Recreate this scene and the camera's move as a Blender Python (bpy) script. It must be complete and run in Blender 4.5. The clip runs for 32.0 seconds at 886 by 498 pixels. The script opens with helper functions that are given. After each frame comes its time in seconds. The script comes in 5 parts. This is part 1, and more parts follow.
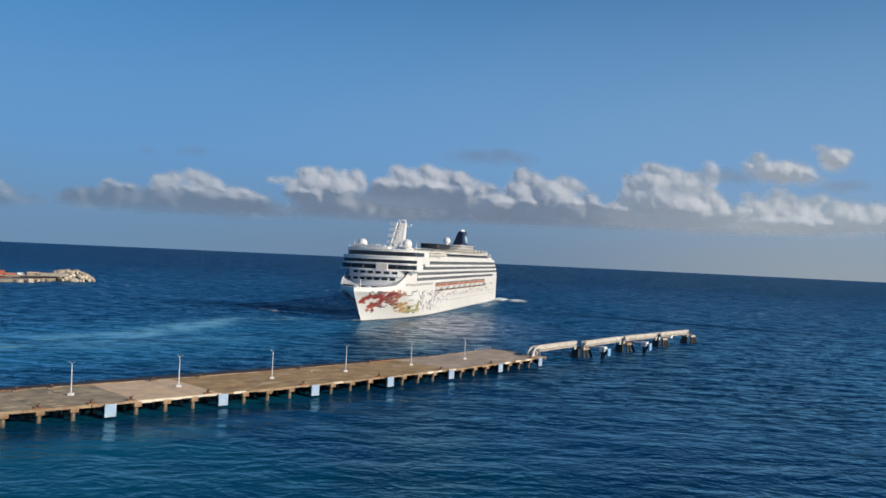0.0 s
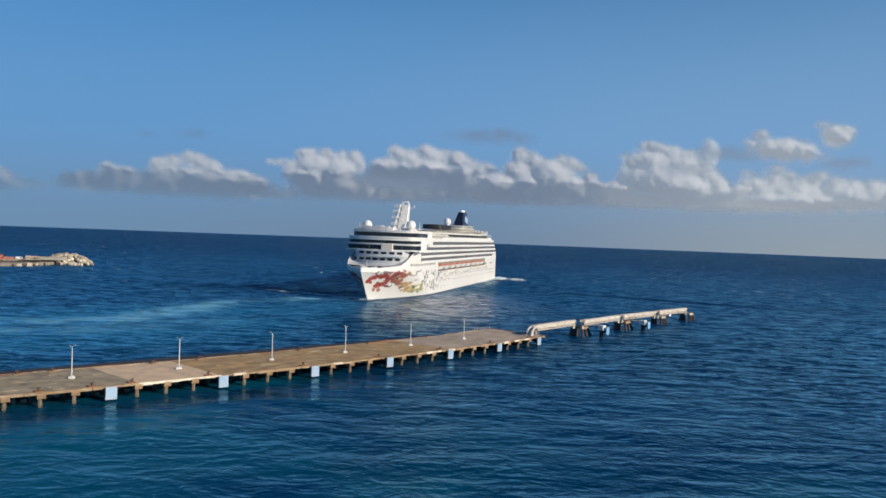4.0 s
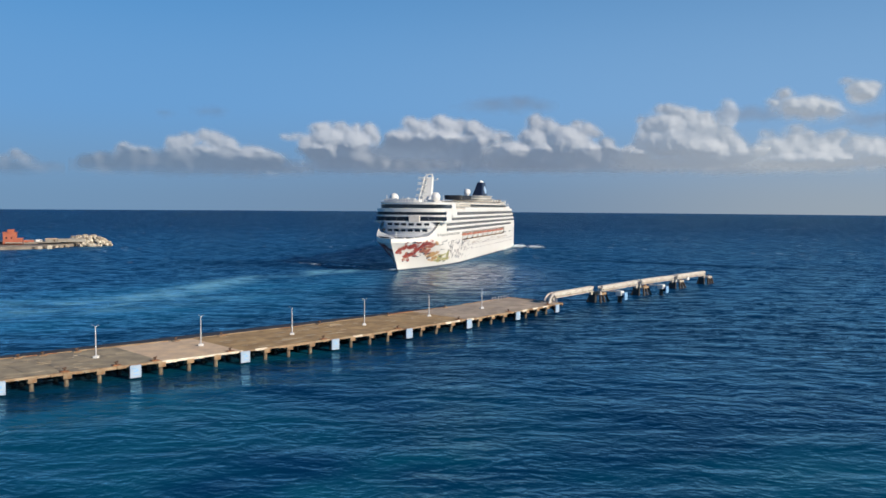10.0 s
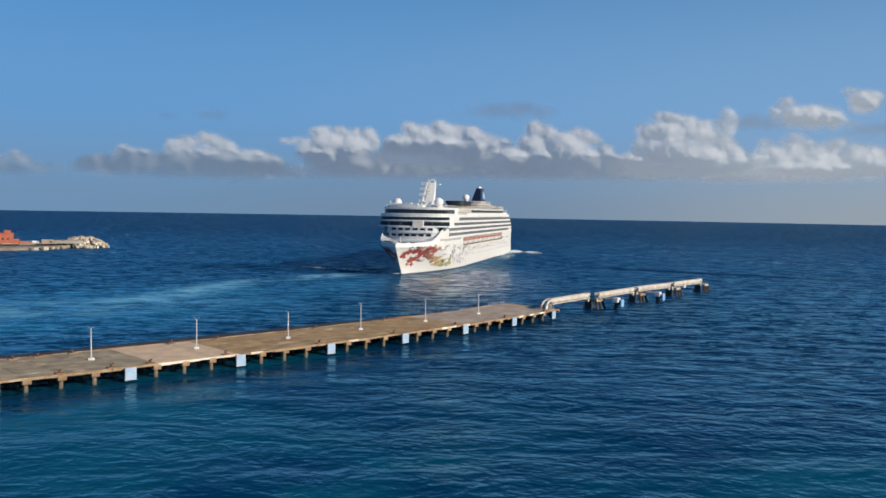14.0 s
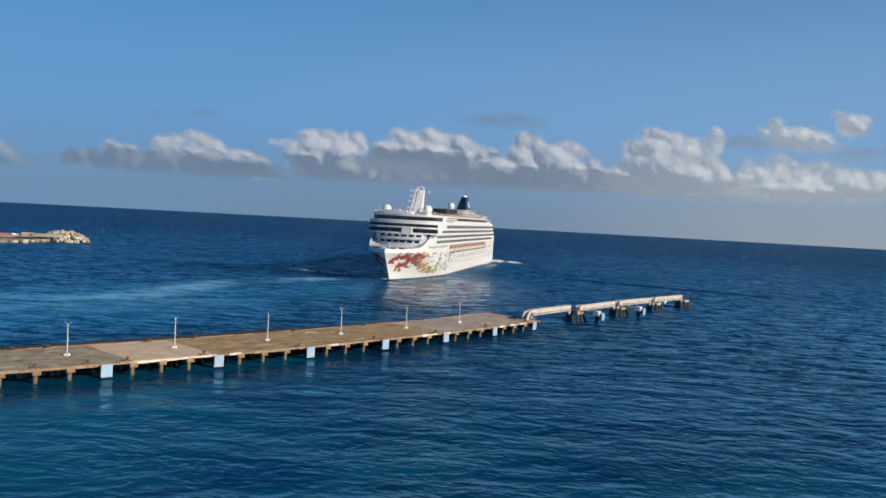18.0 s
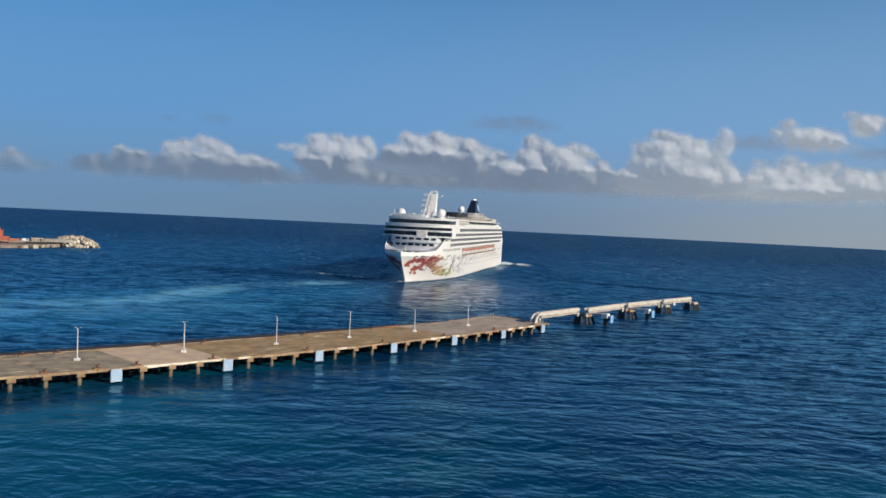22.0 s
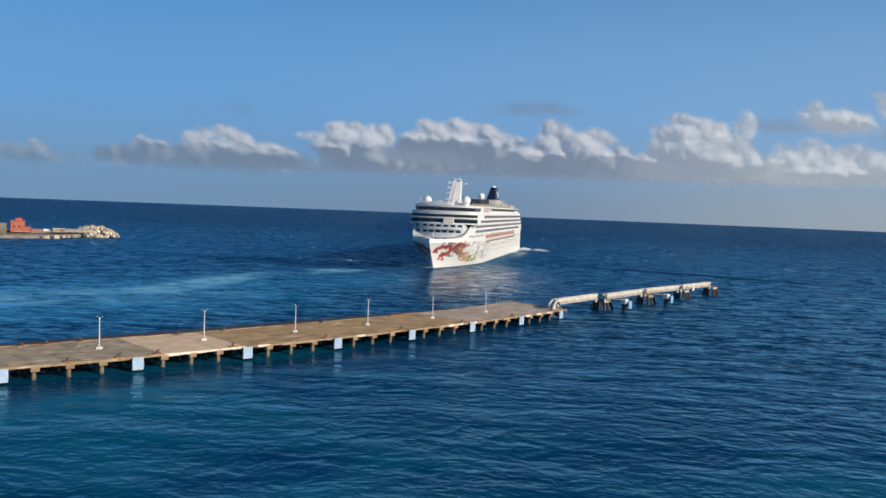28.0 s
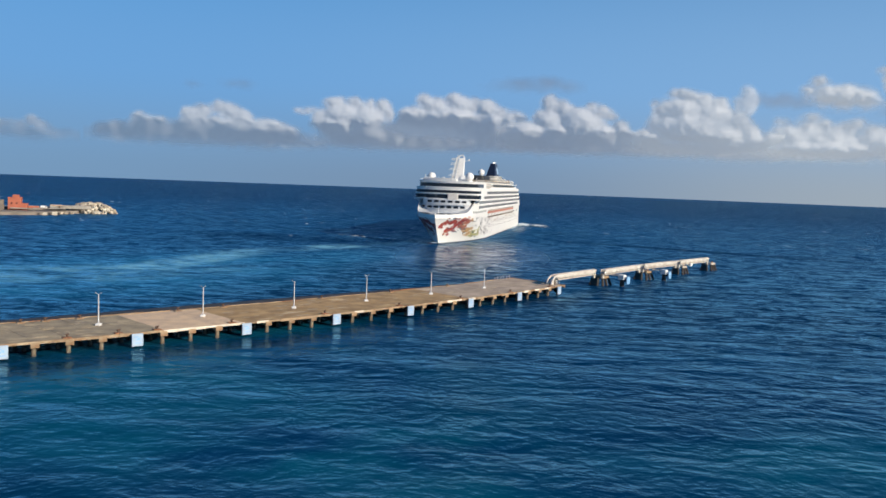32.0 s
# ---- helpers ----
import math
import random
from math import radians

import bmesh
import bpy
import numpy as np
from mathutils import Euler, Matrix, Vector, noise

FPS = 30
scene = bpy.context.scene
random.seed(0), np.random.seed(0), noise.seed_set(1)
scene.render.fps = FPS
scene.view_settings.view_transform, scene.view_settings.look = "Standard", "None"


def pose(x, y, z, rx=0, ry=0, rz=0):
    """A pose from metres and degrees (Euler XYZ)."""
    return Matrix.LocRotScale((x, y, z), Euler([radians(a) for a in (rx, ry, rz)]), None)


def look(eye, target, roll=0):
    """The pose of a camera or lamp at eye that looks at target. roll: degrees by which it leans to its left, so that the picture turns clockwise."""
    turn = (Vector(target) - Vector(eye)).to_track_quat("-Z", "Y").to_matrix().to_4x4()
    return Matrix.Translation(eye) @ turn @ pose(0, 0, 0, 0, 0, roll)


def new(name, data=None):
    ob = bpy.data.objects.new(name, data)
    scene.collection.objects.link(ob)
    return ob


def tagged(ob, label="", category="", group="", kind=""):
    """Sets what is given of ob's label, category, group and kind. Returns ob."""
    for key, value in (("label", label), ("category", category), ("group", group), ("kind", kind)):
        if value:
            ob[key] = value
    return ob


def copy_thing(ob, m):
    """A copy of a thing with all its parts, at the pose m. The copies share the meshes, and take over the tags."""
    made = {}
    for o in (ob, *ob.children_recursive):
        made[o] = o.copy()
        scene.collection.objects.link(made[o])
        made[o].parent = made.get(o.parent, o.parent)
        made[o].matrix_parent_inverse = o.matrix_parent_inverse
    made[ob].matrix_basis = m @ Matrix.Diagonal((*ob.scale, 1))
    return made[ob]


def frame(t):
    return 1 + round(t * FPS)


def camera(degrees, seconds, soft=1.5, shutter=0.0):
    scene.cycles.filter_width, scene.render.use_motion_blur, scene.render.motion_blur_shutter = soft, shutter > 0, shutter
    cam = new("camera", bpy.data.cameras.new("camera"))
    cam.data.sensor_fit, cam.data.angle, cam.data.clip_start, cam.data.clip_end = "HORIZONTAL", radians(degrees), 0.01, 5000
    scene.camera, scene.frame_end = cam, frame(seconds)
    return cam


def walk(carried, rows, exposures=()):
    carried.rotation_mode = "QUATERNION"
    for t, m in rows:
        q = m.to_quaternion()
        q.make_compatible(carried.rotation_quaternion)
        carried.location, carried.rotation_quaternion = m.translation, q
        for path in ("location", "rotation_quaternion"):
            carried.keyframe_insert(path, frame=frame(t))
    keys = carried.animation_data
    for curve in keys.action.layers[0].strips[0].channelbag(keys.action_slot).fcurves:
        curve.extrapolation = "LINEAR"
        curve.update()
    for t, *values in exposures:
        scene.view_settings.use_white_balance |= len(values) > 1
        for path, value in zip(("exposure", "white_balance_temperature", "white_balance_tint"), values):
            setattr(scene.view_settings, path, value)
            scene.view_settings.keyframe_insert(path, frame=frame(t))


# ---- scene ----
# camera ------------------------------------------------------------------
EYE = (0.0, 0.0, 33.0)
cam = camera(56.8, 32.0, soft=1.6)


def aim(azimuth, elevation, roll):
    """Pose of the held camera: azimuth to the right of +y, elevation and roll in degrees."""
    a, e = radians(azimuth), radians(elevation)
    way = Vector((math.sin(a) * math.cos(e), math.cos(a) * math.cos(e), math.sin(e)))
    return look(EYE, Vector(EYE) + 100 * way, roll)


walk(cam, [(t, aim(a, e, r)) for t, a, e, r in (
    (0, 0.69, 0.47, 2.66), (0.5, 0.71, 0.57, 2.74), (1, 0.77, 0.62, 2.81), (1.5, 0.88, 0.52, 2.80), (2, 0.92, 0.31, 2.75),
    (2.5, 0.90, -0.04, 2.65), (3, 0.85, -0.34, 2.53), (3.5, 0.81, -0.59, 2.38), (5.5, 1.32, -2.13, 1.27), (6, 1.36, -2.61, 1.02),
    (6.5, 1.13, -3.12, 0.92), (7, 0.87, -3.28, 0.76), (7.5, 0.58, -3.47, 0.69), (8, 0.31, -3.47, 0.63), (8.5, 0.10, -3.41, 0.62),
    (9, -0.01, -3.27, 0.52), (9.5, -0.11, -3.13, 0.42), (10, -0.21, -2.99, 0.41), (10.5, -0.33, -2.86, 0.39), (11, -0.42, -2.73, 0.40),
    (11.5, -0.52, -2.62, 0.41), (12, -0.61, -2.48, 0.45), (12.5, -0.58, -2.40, 0.41), (13, -0.46, -2.60, 0.56), (13.5, -0.22, -2.69, 0.73),
    (14, -0.01, -2.62, 0.99), (14.5, 0.23, -2.61, 1.18), (16.5, 0.95, -1.98, 2.35), (17, 0.98, -1.88, 2.57), (17.5, 1.07, -1.91, 2.87),
    (18, 1.13, -2.05, 3.10), (18.5, 1.22, -2.01, 3.13), (19, 1.23, -2.04, 3.21), (19.5, 1.18, -1.98, 3.12), (20, 1.04, -1.85, 3.00),
    (20.5, 0.92, -1.79, 2.90), (21, 0.81, -1.76, 2.89), (21.5, 0.68, -1.82, 2.85), (22, 0.56, -1.86, 2.78), (22.5, 0.46, -1.99, 2.65),
    (23, 0.41, -2.16, 2.69), (23.5, 0.37, -2.34, 2.69), (24, 0.33, -2.45, 2.69), (24.5, 0.20, -2.53, 2.66), (25, 0.03, -2.56, 2.55),
    (25.5, -0.09, -2.62, 2.51), (27.5, -0.62, -2.71, 2.26), (28, -0.61, -2.83, 2.25), (28.5, -0.37, -3.11, 2.25), (29, -0.13, -3.27, 2.21),
    (29.5, 0.00, -3.56, 2.16), (30, 0.03, -3.78, 2.08), (30.5, -0.04, -3.97, 2.15), (31, -0.13, -4.16, 2.13), (31.5, -0.26, -4.38, 2.17),
    (32, -0.43, -4.50, 2.17),
)], [(0.0, -0.16), (3.0, -0.15), (6.0, -0.03), (8.0, 0.13), (9.0, 0.07), (12.0, -0.09), (14.0, -0.09), (17.0, -0.11), (22.0, -0.13), (24.0, -0.02), (29.0, -0.03), (31.0, 0.10), (32.0, 0.10)])

# light -------------------------------------------------------------------
TO_SUN = Vector((0.80, -0.50, 0.42)).normalized()
world = bpy.data.worlds.new("sky")
scene.world = world
world.use_nodes = True
wn = world.node_tree
sky = wn.nodes.new("ShaderNodeTexSky")
sky.sky_type, sky.sun_disc = "NISHITA", False
sky.sun_elevation = math.asin(TO_SUN.z)
sky.sun_rotation = math.atan2(TO_SUN.x, TO_SUN.y)
sky.altitude, sky.air_density, sky.dust_density, sky.ozone_density = 0, 1.0, 0.1, 5.0
background = wn.nodes["Background"]
background.inputs["Strength"].default_value = 0.09
# tropical sky: deep blue overhead, paler blue lower down, blue-grey sea haze along the horizon
rich = wn.nodes.new("ShaderNodeHueSaturation")
rich.inputs["Saturation"].default_value = 1.42
wn.links.new(sky.outputs[0], rich.inputs["Color"])
place = wn.nodes.new("ShaderNodeTexCoord")
axes = wn.nodes.new("ShaderNodeSeparateXYZ")
wn.links.new(place.outputs["Generated"], axes.inputs[0])


def sky_ramp(axis, start, end, most=1.0):
    r = wn.nodes.new("ShaderNodeMapRange")
    r.interpolation_type = "SMOOTHSTEP"
    for socket, v in zip(r.inputs[1:5], (start, end, 0.0, most)):
        socket.default_value = v
    wn.links.new(axes.outputs[axis], r.inputs["Value"])
    return r.outputs[0]


def sky_mix(factor, a, b):
    x = wn.nodes.new("ShaderNodeMix")
    x.data_type = "RGBA"
    wn.links.new(factor, x.inputs["Factor"])
    for key, v in (("A", a), ("B", b)):
        if isinstance(v, tuple):
            x.inputs[key].default_value = (*v, 1)
        else:
            wn.links.new(v, x.inputs[key])
    return x.outputs["Result"]


east = sky_ramp("X", -0.45, 0.6)
pale = sky_mix(east, (1.6, 3.78, 7.2), (2.4, 4.45, 7.4))
haze = sky_mix(sky_ramp("X", -0.50, 0.02), (1.85, 3.25, 5.1), (1.95, 2.95, 4.35))     # darker below the thickest clouds
haze = sky_mix(sky_ramp("X", 0.02, 0.50), haze, (3.6, 4.2, 4.8))
upper = sky_mix(sky_ramp("Z", 0.50, 0.10, 0.94), rich.outputs[0], pale)
wn.links.new(sky_mix(sky_ramp("Z", 0.125, -0.01, 0.95), upper, haze), background.inputs["Color"])

sun = new("sun", bpy.data.lights.new("sun", "SUN"))
sun.data.energy, sun.data.angle, sun.data.color = 5.0, radians(0.55), (1.0, 0.89, 0.74)
sun.matrix_world = look((0, 0, 200), Vector((0, 0, 200)) - TO_SUN)
scene.view_settings.exposure = 0.0

# materials ---------------------------------------------------------------


def mat(name, color, rough=0.6, metal=0.0, scale=0.5, vary=0.25, fine=6.0, bump=0.0, tint=None, space="Object", random_tone=0.0):
    """Two-scale mottled surface: broad stains towards tint, fine grain, optional relief."""
    m = bpy.data.materials.new(name)
    m.use_nodes = True
    nt = m.node_tree
    b = nt.nodes["Principled BSDF"]
    b.inputs["Roughness"].default_value, b.inputs["Metallic"].default_value = rough, metal
    co = nt.nodes.new("ShaderNodeTexCoord")
    n1, n2 = nt.nodes.new("ShaderNodeTexNoise"), nt.nodes.new("ShaderNodeTexNoise")
    for n, s, d in ((n1, scale, 5), (n2, fine, 3)):
        n.inputs["Scale"].default_value, n.inputs["Detail"].default_value = s, d
        nt.links.new(co.outputs[space], n.inputs["Vector"])
    ramp = nt.nodes.new("ShaderNodeMapRange")
    ramp.inputs["From Min"].default_value, ramp.inputs["From Max"].default_value = 0.38, 0.68
    nt.links.new(n1.outputs["Fac"], ramp.inputs["Value"])
    mix = nt.nodes.new("ShaderNodeMix")
    mix.data_type = "RGBA"
    mix.inputs["A"].default_value = (*color, 1)
    mix.inputs["B"].default_value = (*(tint or [c * (1 - vary) for c in color]), 1)
    nt.links.new(ramp.outputs[0], mix.inputs["Factor"])
    hsv = nt.nodes.new("ShaderNodeHueSaturation")
    nt.links.new(mix.outputs["Result"], hsv.inputs["Color"])
    grain = nt.nodes.new("ShaderNodeMapRange")
    grain.inputs["To Min"].default_value, grain.inputs["To Max"].default_value = 1 - vary * 0.6, 1 + vary * 0.6
    nt.links.new(n2.outputs["Fac"], grain.inputs["Value"])
    last = grain.outputs[0]
    if random_tone:
        info, tone, times = nt.nodes.new("ShaderNodeObjectInfo"), nt.nodes.new("ShaderNodeMapRange"), nt.nodes.new("ShaderNodeMath")
        tone.inputs["To Min"].default_value, tone.inputs["To Max"].default_value = 1 - random_tone, 1 + random_tone
        nt.links.new(info.outputs["Random"], tone.inputs["Value"])
        times.operation = "MULTIPLY"
        nt.links.new(last, times.inputs[0])
        nt.links.new(tone.outputs[0], times.inputs[1])
        last = times.outputs[0]
    nt.links.new(last, hsv.inputs["Value"])
    nt.links.new(hsv.outputs[0], b.inputs["Base Color"])
    if bump:
        bp = nt.nodes.new("ShaderNodeBump")
        bp.inputs["Strength"].default_value, bp.inputs["Distance"].default_value = 0.6, bump
        nt.links.new(n2.outputs["Fac"], bp.inputs["Height"])
        nt.links.new(bp.outputs[0], b.inputs["Normal"])
    return m


M_HULL = mat("hull_paint", (0.82, 0.785, 0.72), 0.35, scale=0.06, vary=0.05, fine=0.9)
M_WHITE = mat("white_paint", (0.81, 0.785, 0.735), 0.45, scale=0.15, vary=0.06, fine=1.5)
M_HOUSEGREY = mat("pale_grey_paint", (0.55, 0.56, 0.57), 0.5, scale=0.15, vary=0.08, fine=1.5)
M_SHIPGREY = mat("grey_deck_paint", (0.34, 0.36, 0.39), 0.6, scale=0.2, vary=0.15, fine=2)
M_BOOT = mat("boot_topping", (0.10, 0.11, 0.12), 0.5, scale=0.2, vary=0.3)
M_GLASS = mat("tinted_glass", (0.018, 0.024, 0.032), 0.08, scale=0.3, vary=0.3)
M_RECESS = mat("balcony_glass", (0.40, 0.39, 0.36), 0.4, scale=0.4, vary=0.35, fine=1.2)
M_NAVY = mat("navy_paint", (0.012, 0.018, 0.04), 0.35, scale=0.3, vary=0.2)
M_EMBLEM = mat("pale_blue_paint", (0.35, 0.50, 0.68), 0.4, scale=0.5, vary=0.1)
M_ORANGE = mat("orange_gelcoat", (0.46, 0.17, 0.09), 0.35, scale=0.4, vary=0.15)
M_PEACH = mat("peach_promenade_paint", (0.52, 0.36, 0.25), 0.6, scale=0.3, vary=0.25)
M_TEAK = mat("weathered_deck", (0.36, 0.28, 0.20), 0.7, scale=0.3, vary=0.25)
M_BLACKROOF = mat("dark_canopy", (0.02, 0.022, 0.026), 0.5, scale=0.3, vary=0.3)
M_RED = mat("red_hull_art", (0.43, 0.075, 0.055), 0.4, scale=0.5, vary=0.35)
M_CORAL = mat("coral_hull_art", (0.50, 0.18, 0.11), 0.4, scale=0.5, vary=0.25)
M_AMBER = mat("amber_hull_art", (0.60, 0.36, 0.15), 0.4, scale=0.5, vary=0.25)
M_LIME = mat("olive_hull_art", (0.50, 0.47, 0.17), 0.4, scale=0.5, vary=0.3)
M_INK = mat("slate_hull_art", (0.08, 0.10, 0.13), 0.4, scale=0.5, vary=0.3)
M_TAN = mat("tan_hull_art", (0.40, 0.28, 0.17), 0.5, scale=0.6, vary=0.3)
M_MAUVE = mat("grey_mauve_hull_art", (0.33, 0.28, 0.30), 0.4, scale=0.5, vary=0.2)
M_CONC = mat("brown_concrete", (0.46, 0.295, 0.13), 0.85, scale=0.3, vary=0.4, fine=3.0, bump=0.03, tint=(0.30, 0.185, 0.082), random_tone=0.12)
M_CONCGREY = mat("grey_concrete", (0.40, 0.315, 0.195), 0.85, scale=0.3, vary=0.35, fine=2.5, bump=0.03, tint=(0.24, 0.19, 0.125), random_tone=0.12)
M_CONCHEAD = mat("faded_pink_concrete", (0.50, 0.385, 0.28), 0.85, scale=0.25, vary=0.25, fine=2.5, bump=0.03, tint=(0.36, 0.275, 0.20), random_tone=0.10)
M_EDGE = mat("new_pale_concrete", (0.80, 0.68, 0.52), 0.85, scale=0.6, vary=0.2, fine=3.0, bump=0.02, tint=(0.64, 0.52, 0.38))
M_STREAK = mat("worn_screed", (0.52, 0.41, 0.28), 0.85, scale=0.8, vary=0.3, fine=4.0, tint=(0.36, 0.28, 0.18), random_tone=0.2)
M_CONCLIGHT = mat("pale_concrete", (0.78, 0.55, 0.33), 0.85, scale=0.35, vary=0.2, fine=3.0, bump=0.02, tint=(0.60, 0.42, 0.28), random_tone=0.05)
M_CAP = mat("pile_cap_concrete", (0.40, 0.29, 0.18), 0.85, scale=0.5, vary=0.4, fine=4.0, bump=0.04, tint=(0.26, 0.14, 0.065), random_tone=0.2)
M_PILE = mat("pile_concrete", (0.23, 0.17, 0.11), 0.85, scale=0.7, vary=0.4, fine=4.0, bump=0.03, tint=(0.08, 0.06, 0.045), random_tone=0.15)
# near black: shade below the pier deck put into the colour; also black timber
M_UNDER = mat("deck_shade_and_dark_timber", (0.05, 0.045, 0.04), 0.7, scale=0.4, vary=0.3)
M_RUST = mat("rusty_steel", (0.43, 0.18, 0.07), 0.85, scale=1.5, vary=0.4, fine=8, bump=0.02, tint=(0.16, 0.07, 0.035))
M_IRON = mat("dark_cast_iron", (0.10, 0.055, 0.035), 0.8, scale=2, vary=0.4, fine=9, bump=0.02)
M_GALV = mat("galvanized_steel", (0.62, 0.60, 0.58), 0.5, metal=0.2, scale=0.8, vary=0.2)
M_FENDER = mat("pale_blue_fender_panel", (0.41, 0.48, 0.56), 0.5, scale=0.8, vary=0.25, fine=3.0, tint=(0.33, 0.42, 0.53))
M_FENDERBLUE = mat("blue_fender_panel", (0.25, 0.45, 0.68), 0.5, scale=0.8, vary=0.25)
M_RUBBER = mat("black_rubber", (0.02, 0.02, 0.02), 0.7, scale=1.0, vary=0.3)
M_TRUSS = mat("cream_painted_steel", (0.62, 0.55, 0.45), 0.5, scale=0.6, vary=0.2, fine=3.0, tint=(0.45, 0.37, 0.28))
M_PALETRUSS = mat("faded_cream_steel", (0.74, 0.69, 0.61), 0.5, scale=0.6, vary=0.15, fine=3.0, tint=(0.60, 0.53, 0.44))
M_DARKPILE = mat("weedy_steel_pile", (0.07, 0.055, 0.045), 0.8, scale=0.8, vary=0.4, fine=3.0)
M_ROCK = mat("limestone_rock", (0.42, 0.35, 0.26), 0.9, scale=0.25, vary=0.35, fine=1.6, bump=0.08, tint=(0.28, 0.23, 0.17), random_tone=0.3)
M_QUAY = mat("quay_concrete", (0.29, 0.24, 0.19), 0.85, scale=0.12, vary=0.35, fine=1.2, tint=(0.15, 0.125, 0.10))
M_STONE = mat("grey_stone", (0.40, 0.36, 0.30), 0.9, scale=0.3, vary=0.3, fine=1.5, tint=(0.26, 0.23, 0.19))
M_PALEROCK = mat("bleached_rock", (0.62, 0.55, 0.43), 0.9, scale=0.4, vary=0.3, fine=1.6, bump=0.08, tint=(0.44, 0.37, 0.27), random_tone=0.25)
M_TERRA = mat("terracotta_wall", (0.47, 0.14, 0.08), 0.8, scale=0.2, vary=0.2, fine=1.5)


class Node:
    """Small wrapper to write node maths in one line each."""

    def __init__(self, tree):
        self.t = tree

    def make(self, kind, **values):
        n = self.t.nodes.new(kind)
        for k, v in values.items():
            self.feed(n.inputs[k.replace("_", " ")], v)
        return n

    def feed(self, socket, v):
        if isinstance(v, bpy.types.NodeSocket):
            self.t.links.new(v, socket)
        else:
            socket.default_value = v

    def math(self, op, a, b=0.0):
        n = self.t.nodes.new("ShaderNodeMath")
        n.operation = op
        self.feed(n.inputs[0], a)
        self.feed(n.inputs[1], b)
        return n.outputs[0]

    def vmath(self, op, a, b):
        n = self.t.nodes.new("ShaderNodeVectorMath")
        n.operation = op
        self.feed(n.inputs[0], a)
        self.feed(n.inputs[1], b)
        return n.outputs["Value"] if op in ("DOT_PRODUCT", "LENGTH", "DISTANCE") else n.outputs[0]

    def span(self, v, a, b, c=0.0, d=1.0):
        n = self.t.nodes.new("ShaderNodeMapRange")
        n.interpolation_type = "SMOOTHSTEP"
        for s, x in zip(n.inputs[:5], (v, a, b, c, d)):
            self.feed(s, x)
        return n.outputs[0]

    def mix(self, f, a, b):
        n = self.t.nodes.new("ShaderNodeMix")
        n.data_type = "RGBA"
        self.feed(n.inputs["Factor"], f)
        for k, v in (("A", a), ("B", b)):
            self.feed(n.inputs[k], v if isinstance(v, bpy.types.NodeSocket) else (*v, 1))
        return n.outputs["Result"]

    def noise(self, vec, scale, detail=3.0, rough=0.5):
        n = self.make("ShaderNodeTexNoise", Vector=vec, Scale=scale, Detail=detail, Roughness=rough)
        return n.outputs["Fac"]

    def t_vec(self, v):
        n = self.t.nodes.new("ShaderNodeCombineXYZ")
        for s in n.inputs:
            self.feed(s, v)
        return n.outputs[0]

    def stretch(self, vec, sx, sy, turn):
        """Plan coordinates along a direction at turn degrees from +x (times sx) and across it (times sy)."""
        c, s = math.cos(radians(turn)), math.sin(radians(turn))
        n = self.t.nodes.new("ShaderNodeCombineXYZ")
        self.feed(n.inputs[0], self.vmath("DOT_PRODUCT", vec, (c * sx, s * sx, 0)))
        self.feed(n.inputs[1], self.vmath("DOT_PRODUCT", vec, (-s * sy, c * sy, 0)))
        return n.outputs[0]


